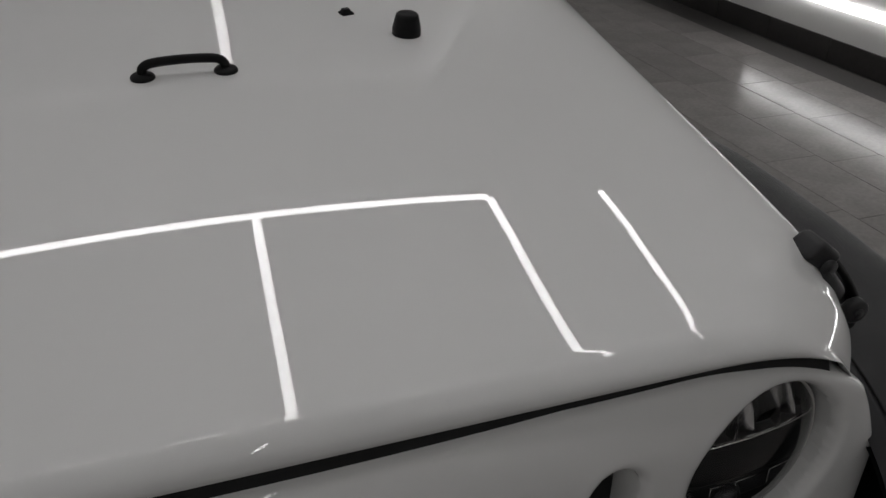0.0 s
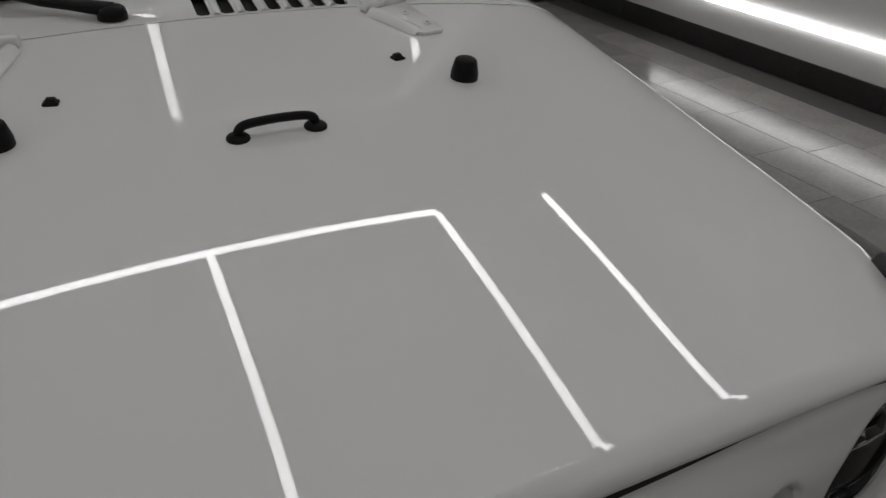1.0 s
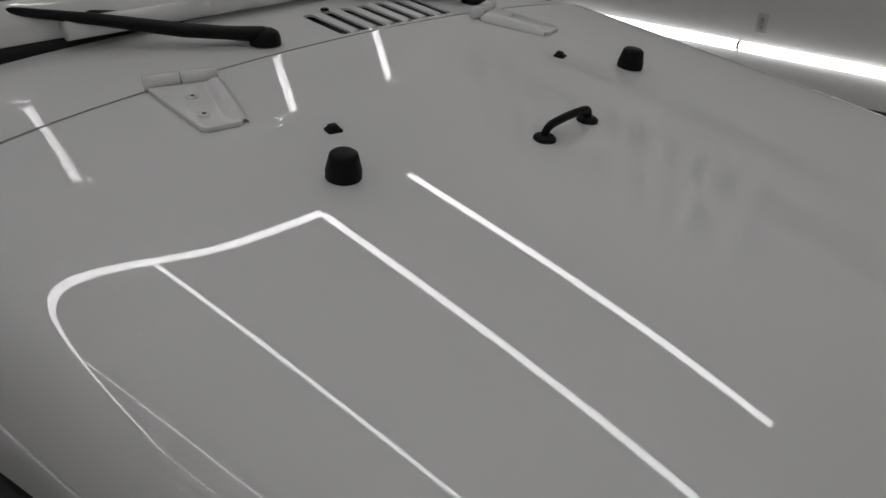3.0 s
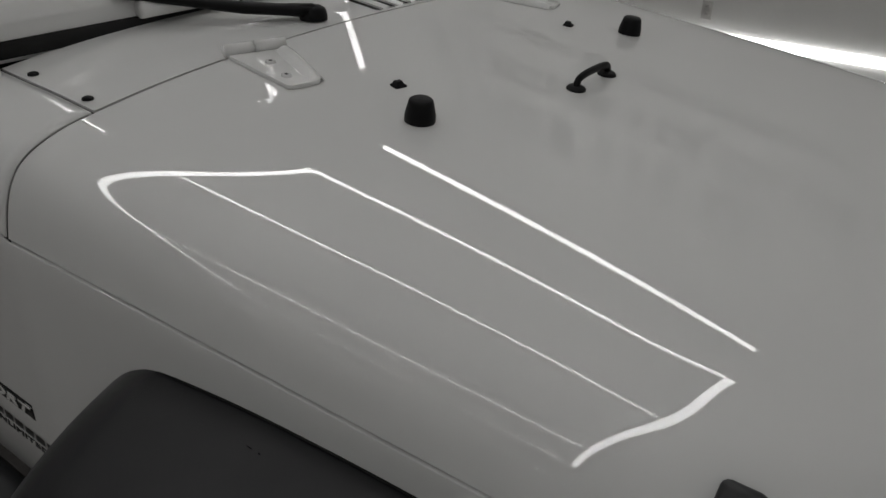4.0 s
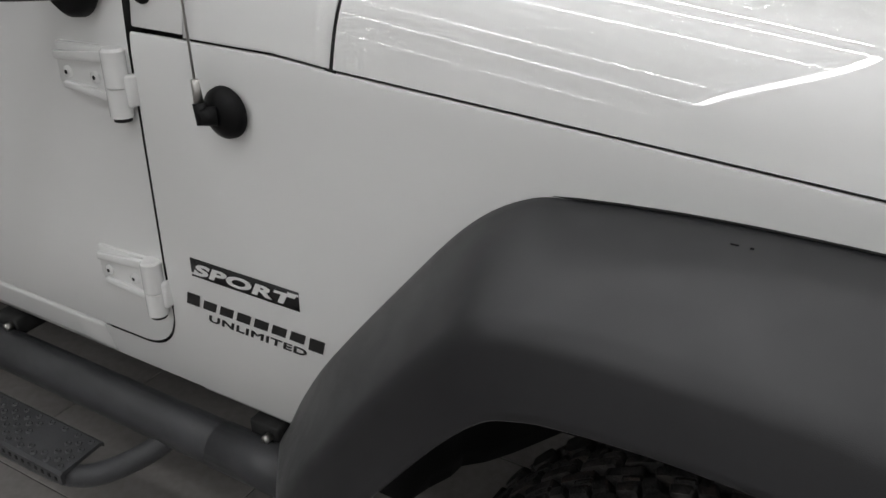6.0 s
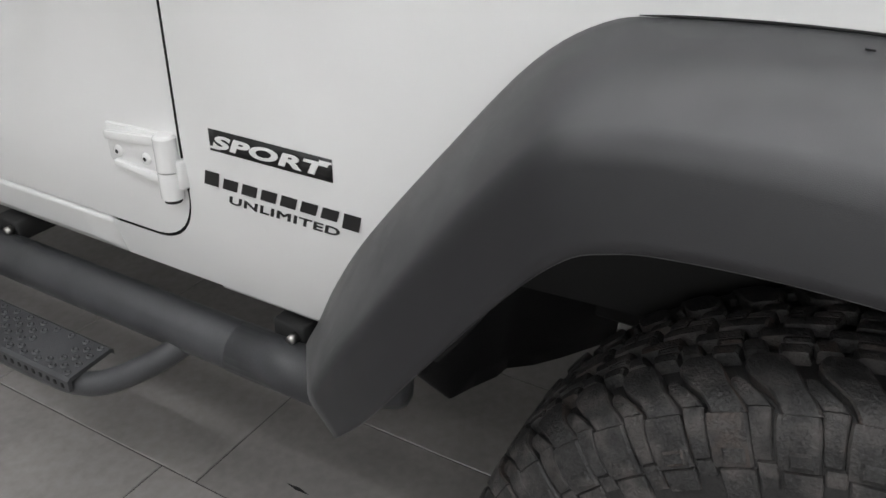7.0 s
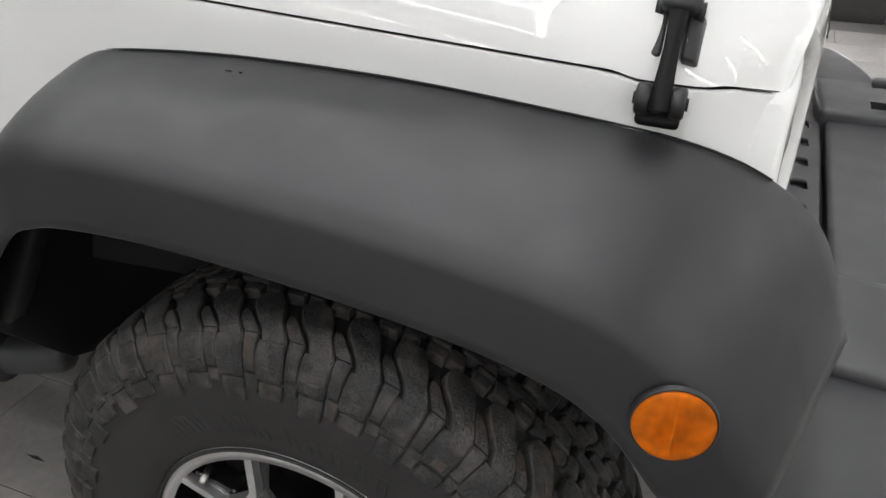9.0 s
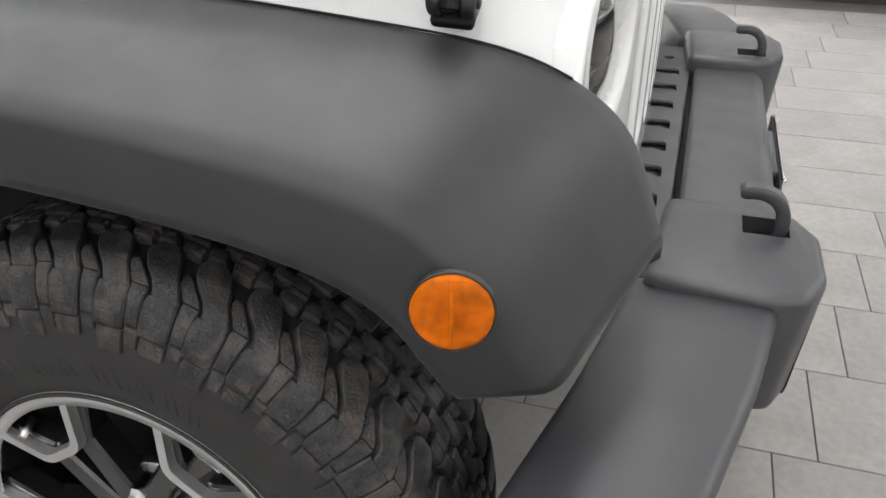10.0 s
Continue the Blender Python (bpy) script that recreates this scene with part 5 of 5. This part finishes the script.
    for a0, n, size in ((58, 7, 1.0), (94, 3, 1.25), (112, 2, 1.25), (232, 7, 1.0), (268, 3, 1.25), (286, 2, 1.25)):
        for k in range(n):
            if bar_mesh is None:
                b = merged(box(-0.1253, -0.1225, -0.0075, -0.0035, 0.260, 0.287, 0.0008, 1), box(-0.1253, -0.1225, 0.0035, 0.0075, 0.260, 0.287, 0.0008, 1),
                           box(-0.1251, -0.1225, -0.0040, 0.0040, 0.2825, 0.2868, 0.0006, 1))
                for v in b.verts:
                    v.co.y += 0.30 * (v.co.z - 0.272)
                    v.co.x += 0.10 * abs(v.co.z - 0.280)
                ob_bar = part("sidewall_bar", b, RUBBER, tyre, smooth=False)
                bar_mesh = ob_bar.data
            else:
                ob_bar = new("sidewall_bar", bar_mesh)
                ob_bar.parent = tyre
            ob_bar.rotation_euler.x = radians(a0 + k * 4.6 * size - 90)

    # rim barrel
    rim = part("rim", lathe([(-0.100, 0.232), (-0.108, 0.232), (-0.110, 0.228), (-0.106, 0.222), (-0.085, 0.214), (-0.05, 0.200), (0.05, 0.195), (0.10, 0.22)], 72, "x"), WHEEL_BLACK, ob,
               "black alloy wheel with machined face")
    # Near-black disc stands in for the shade behind the spokes.
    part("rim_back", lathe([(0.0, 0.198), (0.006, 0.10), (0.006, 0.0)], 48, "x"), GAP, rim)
    part("machined_ring", lathe([(-0.1085, 0.229), (-0.1120, 0.2275), (-0.1120, 0.2085), (-0.107, 0.2070)], 96, "x"), MACHINED, rim)

    def bar(p0, p1, w0, w1, x0, x1, bev=0.0015):
        a, c = Vector((0, *p0)), Vector((0, *p1))
        d = (c - a).normalized()
        n = Vector((0, -d.z, d.y))
        q = [a + n * w0 / 2, c + n * w1 / 2, c - n * w1 / 2, a - n * w0 / 2]
        return prism([(v.y, v.z) for v in q], x0, x1, "x", bev, 1)

    def pol(r, a):
        return (r * math.cos(radians(a)), r * math.sin(radians(a)))

    for k in range(5):
        a = 90 + SPOKE_TURN + 36 + 72 * k
        corners = [Vector(pol(0.224, a - 20.0)), Vector(pol(0.1455, a - 11.5)), Vector(pol(0.1455, a + 11.5)), Vector(pol(0.224, a + 20.0))]
        mid = (corners[0] + corners[3]) / 2

        def frame_line(inset, soft):
            """Open outline of the window, its two inner corners rounded."""
            pts = [c + (mid - c).normalized() * inset for c in corners]
            line = [pts[0]]
            for q in (1, 2):
                p0, p1, p2 = pts[q - 1], pts[q], pts[q + 1]
                u, v = (p0 - p1).normalized() * soft, (p2 - p1).normalized() * soft
                for n in range(6):
                    t = n / 5
                    line.append((p1 + u) * (1 - t) ** 2 + p1 * 2 * t * (1 - t) + (p1 + v) * t * t)
            line.append(pts[3])
            return line

        outer, inner = frame_line(-0.0075, 0.016), frame_line(0.0075, 0.011)
        rows = [[(x, *o), (x1, *(o.lerp(n, 0.08))), (x1, *(o.lerp(n, 0.92))), (x, *n)] for o, n in zip(outer, inner) for x, x1 in ((-0.099, -0.1118),)]
        bms = [grid(rows)]
        part("machined_spoke", merged(*bms), MACHINED, rim, smooth=False)
        bms = [bar(pol(0.156, a - 11), pol(0.045, a - 22), 0.028, 0.034, -0.098, -0.060, 0.004), bar(pol(0.156, a + 11), pol(0.045, a + 22), 0.028, 0.034, -0.098, -0.060, 0.004),
               bar(pol(0.225, a - 22), pol(0.147, a - 11), 0.030, 0.026, -0.0985, -0.065, 0.003), bar(pol(0.225, a + 22), pol(0.147, a + 11), 0.030, 0.026, -0.0985, -0.065, 0.003),
               prism([pol(0.16, a - 12), pol(0.16, a + 12), pol(0.075, a + 16), pol(0.075, a - 16)], -0.078, -0.055, "x", 0.003, 1)]
        part("spoke", merged(*bms), WHEEL_BLACK, rim, smooth=False)
        nut = lathe([(-0.070, 0.0125), (-0.086, 0.0115), (-0.0885, 0.0125), (-0.100, 0.0115), (-0.107, 0.008), (-0.109, 0.0)], 6, "x")
        nut.transform(Matrix.Translation((0, *pol(0.0635, a + 36))))
        part("lug_nut", nut, CHROME, rim, smooth=False)
    part("hub", lathe([(-0.055, 0.085), (-0.070, 0.082), (-0.075, 0.050), (-0.090, 0.042), (-0.098, 0.038), (-0.099, 0.0)], 40, "x"), WHEEL_BLACK, rim)
    valve = tube([(-0.085, *pol(0.195, 44)), (-0.112, *pol(0.188, 44))], 0.0045, 10)
    part("valve_cap", valve, STEEL, rim)
    return ob


SPOKE_TURN = 1.2


# ---- side step bar ----
def build_step(sgn):
    ob = tagged(new("side_step"), "worn black tubular side step with a perforated tread plate", "side step")
    fl = mirrored if sgn > 0 else (lambda b: b)
    xs, zs = -0.792, 0.425
    part("rail", fl(tube([(xs + 0.062, 0.612, zs - 0.002), (xs + 0.060, 0.616, zs - 0.002), (xs + 0.055, 0.628, zs - 0.001), (xs + 0.03, 0.68, zs), (xs, 0.75, zs), (xs, 1.2, zs), (xs, 2.2, zs), (xs, 2.9, zs)], [0.018, 0.031, 0.039, 0.040, 0.040, 0.040, 0.040, 0.040], 22)), NERF, ob)
    part("sleeve", fl(tube([(xs, 0.70, zs), (xs, 0.885, zs)], 0.0412, 22)), NERF, ob)
    path = spline([(xs - 0.01, 0.985, zs - 0.015), (xs - 0.05, 1.02, zs - 0.045), (xs - 0.095, 1.075, zs - 0.075), (xs - 0.118, 1.12, zs - 0.085), (xs - 0.125, 1.19, zs - 0.088), (xs - 0.125, 1.40, zs - 0.088),
                   (xs - 0.118, 1.52, zs - 0.085), (xs - 0.05, 1.62, zs - 0.045), (xs - 0.01, 1.66, zs - 0.015)], 6)
    part("step_loop", fl(tube(path, 0.0205, 16)), NERF, ob)
    plate = part("tread_plate", fl(prism([(xs - 0.148, zs - 0.083), (xs - 0.148, zs - 0.062), (xs - 0.142, zs - 0.058), (xs - 0.062, zs - 0.052), (xs - 0.056, zs - 0.056), (xs - 0.056, zs - 0.066),
                                          (xs - 0.062, zs - 0.060), (xs - 0.140, zs - 0.066), (xs - 0.142, zs - 0.083)], 1.118, 1.55, "y")), NERF, ob, "perforated black step tread", smooth=False)
    bumps = bmesh.new()
    for i in range(24):
        for j in range(4):
            y = 1.132 + i * 0.0175
            x = xs - 0.135 + j * 0.022 + (0.009 if i % 2 else 0)
            if x > xs - 0.062 or (3 <= i <= 6 and j in (1, 2)):
                continue
            f = lathe([(0.0, 0.0064), (0.0040, 0.0048), (0.0028, 0.0030), (-0.002, 0.002)], 8, "z", (x, y, zs - 0.0575 + 0.06 * (x - xs + 0.142) * 0.9))
            me = bpy.data.meshes.new("t")
            f.to_mesh(me)
            bumps.from_mesh(me)
            f.free()
            bpy.data.meshes.remove(me)
    tagged(part("grip_bump", fl(bumps), NERF, plate), kind="stuff")
    # Row of near-black blocks on the plate's side, painting the shade of holes.
    pits = []
    for i in range(24):
        y = 1.132 + i * 0.0175
        pits.append(box(xs - 0.1492, xs - 0.1478, y - 0.003, y + 0.003, zs - 0.077, zs - 0.069))
    tagged(part("grip_hole", fl(merged(*pits)), GAP, plate), kind="stuff")
    for y in (0.80, 1.45):
        br = part("bracket", fl(merged(box(xs + 0.02, xs + 0.10, y - 0.025, y + 0.035, zs + 0.02, zs + 0.062, 0.004, 1))), DARK, ob)
        part("bracket_bolt", fl(tube([(xs + 0.018, y - 0.01, zs + 0.045), (xs + 0.004, y - 0.01, zs + 0.045)], 0.008, 6)), STEEL, br)
    return ob


# ---- aerial ----
def build_aerial(car):
    m = Matrix.Translation((-0.8115, 0.771, 1.030))
    f = lathe([(0.0, 0.034), (0.006, 0.033), (0.012, 0.026), (0.018, 0.015), (0.022, 0.0)], 32, "x")
    for v in f.verts:
        v.co.x *= -1
    f.transform(m)
    stem = tube([(-0.828, 0.771, 1.030), (-0.842, 0.785, 1.030)], [0.013, 0.011], 16)
    knob = tube([(-0.838, 0.784, 1.020), (-0.838, 0.789, 1.046)], [0.0095, 0.0085], 14)
    base = part("aerial_base", merged(f, stem, knob), BLACK_PLASTIC, car, "round black aerial base")
    part("aerial_ferrule", tube([(-0.839, 0.788, 1.046), (-0.838, 0.792, 1.075)], [0.0065, 0.005], 12), STEEL, base)
    part("aerial_mast", tube([(-0.838, 0.792, 1.072), (-0.820, 0.820, 1.30), (-0.800, 0.850, 1.60), (-0.78, 0.88, 1.90)], 0.0016, 8), STEEL, base)


# ---- badges on the side ----
def badge_pose(sgn, y, z, lift=0.0008):
    x = side_x(y, z) + lift
    if sgn < 0:
        return Matrix(((0, 0, -1, -x), (-1, 0, 0, y), (0, 1, 0, z), (0, 0, 0, 1)))
    return Matrix(((0, 0, 1, x), (1, 0, 0, y), (0, 1, 0, z), (0, 0, 0, 1)))


def build_badges(car, sgn):
    y0, y1, z0, z1 = 0.682, 0.881, 0.7592, 0.790
    rows = []
    for i in range(13):
        y = y0 + (y1 - y0) * i / 12
        rows.append([(sgn * (side_x(y, z) + 0.0006), y, z) for z in (z0, (z0 + z1) / 2, z1)])
    panel = part("black_badge", grid(rows), DECAL, car, "black badge decal with white lettering")
    thick(panel, 0.0004, 0)
    yc = (y0 + y1) / 2
    lettering("badge_letters", "SPORT", 0.0242, 0.0003, badge_pose(sgn, yc + 0.004, 0.7660, 0.0026), PAINT, panel, shear=0.22, stretch=2.34, spacing=1.08, weight=0.0007, bold=0.0004)
    for a, b, z in ((y1 - 0.019, y1, 0.7645), (y0, y0 + 0.019, 0.7845)):
        rows = [[(sgn * (side_x(y, zz) + 0.0014), y, zz) for zz in (z - 0.0016, z + 0.0016)] for y in (a, b)] if sgn < 0 else [[(sgn * (side_x(y, zz) + 0.0014), y, zz) for zz in (z - 0.0016, z + 0.0016)] for y in (b, a)]
        part("badge_stripe", grid(rows), PAINT, panel)
    # name row as plain slanted bars, one per letter
    n, a, b = 8, 0.902, 0.640
    w = (a - b) / n
    for k in range(n):
        ya, wk = a - k * w - 0.002, w - 0.0070
        top, bot = (0.7265 if k == 0 else 0.7215), (0.6985 if k == n - 1 else 0.7045)
        bm = bmesh.new()
        bm.faces.new([bm.verts.new((sgn * (side_x(ya - u, zz) + 0.0007), ya - u + 0.006 * (0.5 - (zz - bot) / (top - bot)), zz)) for u, zz in ((0, bot), (wk, bot), (wk, top), (0, top))])
        part("name_bar", bm, DECAL, panel)
    lettering("trim_letters", "UNLIMITED", 0.0168, 0.0003, badge_pose(sgn, 0.7715, 0.6835, 0.0008), DECAL, panel, shear=0.12, stretch=2.0, spacing=1.10, bold=0.00045)


# ---- rear of the car, closed plainly ----
def build_rear(car):
    for s in (-1, 1):
        rows = [[(s * (0.80 + 0.012 - 0.042 * (max(0.76 - z, 0.0) / 0.26) ** 2), y, z) for z in [0.52 + 0.06 * k for k in range(13)]] for y in (1.965, 2.4, 2.9, 3.4, 3.9)]
        part("rear_side", grid(rows), PAINT, car)
    part("rear_panel", box(-0.80, 0.80, 3.88, 3.92, 0.52, 1.26, 0.01, 1), PAINT, car)
    part("dashboard", box(-0.70, 0.70, 0.965, 1.25, 1.05, 1.29, 0.03, 2), BLACK_PLASTIC, car)


def build_car():
    car = tagged(new("car"), "white off-road car with black wheel flares, parked indoors", "car")
    hood = build_bonnet(car)
    build_bonnet_fittings(hood)
    build_cowl(car)
    build_core(car)
    for s in (-1, 1):
        build_side(car, s)
        build_flare(car, s)
        build_latch(hood, car, s)
        build_badges(car, s)
    build_aerial(car)
    build_grille(car)
    build_rear(car)
    return car


def build_wheels():
    w = tagged(wheel_parts(), "black and machined alloy wheel with a mud-terrain tyre", "wheel", "wheels of the car")
    place = (WHEEL_X, WHEEL_Y, WHEEL_Z)
    w.matrix_basis = pose(-place[0], place[1], place[2])
    copy_thing(w, pose(place[0], place[1], place[2], 0, 0, 180))
    copy_thing(w, pose(-place[0], place[1] + 2.95, place[2], 40, 0, 0))
    copy_thing(w, pose(place[0], place[1] + 2.95, place[2], 0, 0, 180))


WHEEL_X, WHEEL_Y, WHEEL_Z = 0.858, 0.012, 0.390


# ---- floor of tiles ----
def build_floor():
    floor = link("floor", box(ROOM_W, WALL_X, ROOM_F, ROOM_B, -0.10, -0.0025), GROUT, smooth=False)
    tagged(floor, "grey porcelain tile floor with thin dark joints", "floor", kind="structure")
    tw, tl, j = 0.305, 0.61, 0.0028
    whole = box(-tw / 2 + j / 2, tw / 2 - j / 2, -tl / 2 + j / 2, tl / 2 - j / 2, -0.009, 0.0, 0.0012, 1)
    me = bpy.data.meshes.new("tile")
    whole.to_mesh(me)
    whole.free()
    me.materials.append(TILE)
    rest = bmesh.new()
    k0 = math.floor((ROOM_W + 0.148) / tw)
    spots = []
    for k in range(k0, 60):
        xc = -0.148 + tw * (k + 0.5)
        if xc - tw / 2 < ROOM_W or xc + tw / 2 > WALL_X + 0.05:
            continue
        off = (0.30 - 0.09 * k) % tl
        n0 = math.floor((ROOM_F - off) / tl) + 1
        y = off + n0 * tl
        while y + tl < ROOM_B:
            spots.append((xc, y + tl / 2))
            y += tl
    spots.sort(key=lambda s: min(math.hypot(s[0] + 0.6, s[1] - 0.2), math.hypot(s[0] - 3.0, s[1] - 2.2) * 0.9))
    for i, (x, y) in enumerate(spots):
        if i < 300:
            ob = new("tile", me)
            ob.parent = floor
            ob.location = (x, y, 0)
        else:
            v = [rest.verts.new((x + sx * (tw - j) / 2, y + sy * (tl - j) / 2, z)) for z in (-0.009, 0.0) for sx, sy in ((-1, -1), (1, -1), (1, 1), (-1, 1))]
            rest.faces.new(v[4:])
            for a in range(4):
                rest.faces.new((v[a], v[(a + 1) % 4], v[4 + (a + 1) % 4], v[4 + a]))
    part("tile_chip", prism([(-0.671, 0.934), (-0.676, 0.910), (-0.674, 0.879), (-0.668, 0.906)], -0.001, 0.0006, "z"), GAP, floor, "small dark chip in a tile")
    tagged(part("tiles", rest, TILE, floor, smooth=False), kind="stuff")


build_room()
build_wall_light()
build_outlet()
build_sign()
build_ceiling_lights()
build_car()
build_bumper()
for side in (-1, 1):
    build_step(side)
build_wheels()
build_floor()
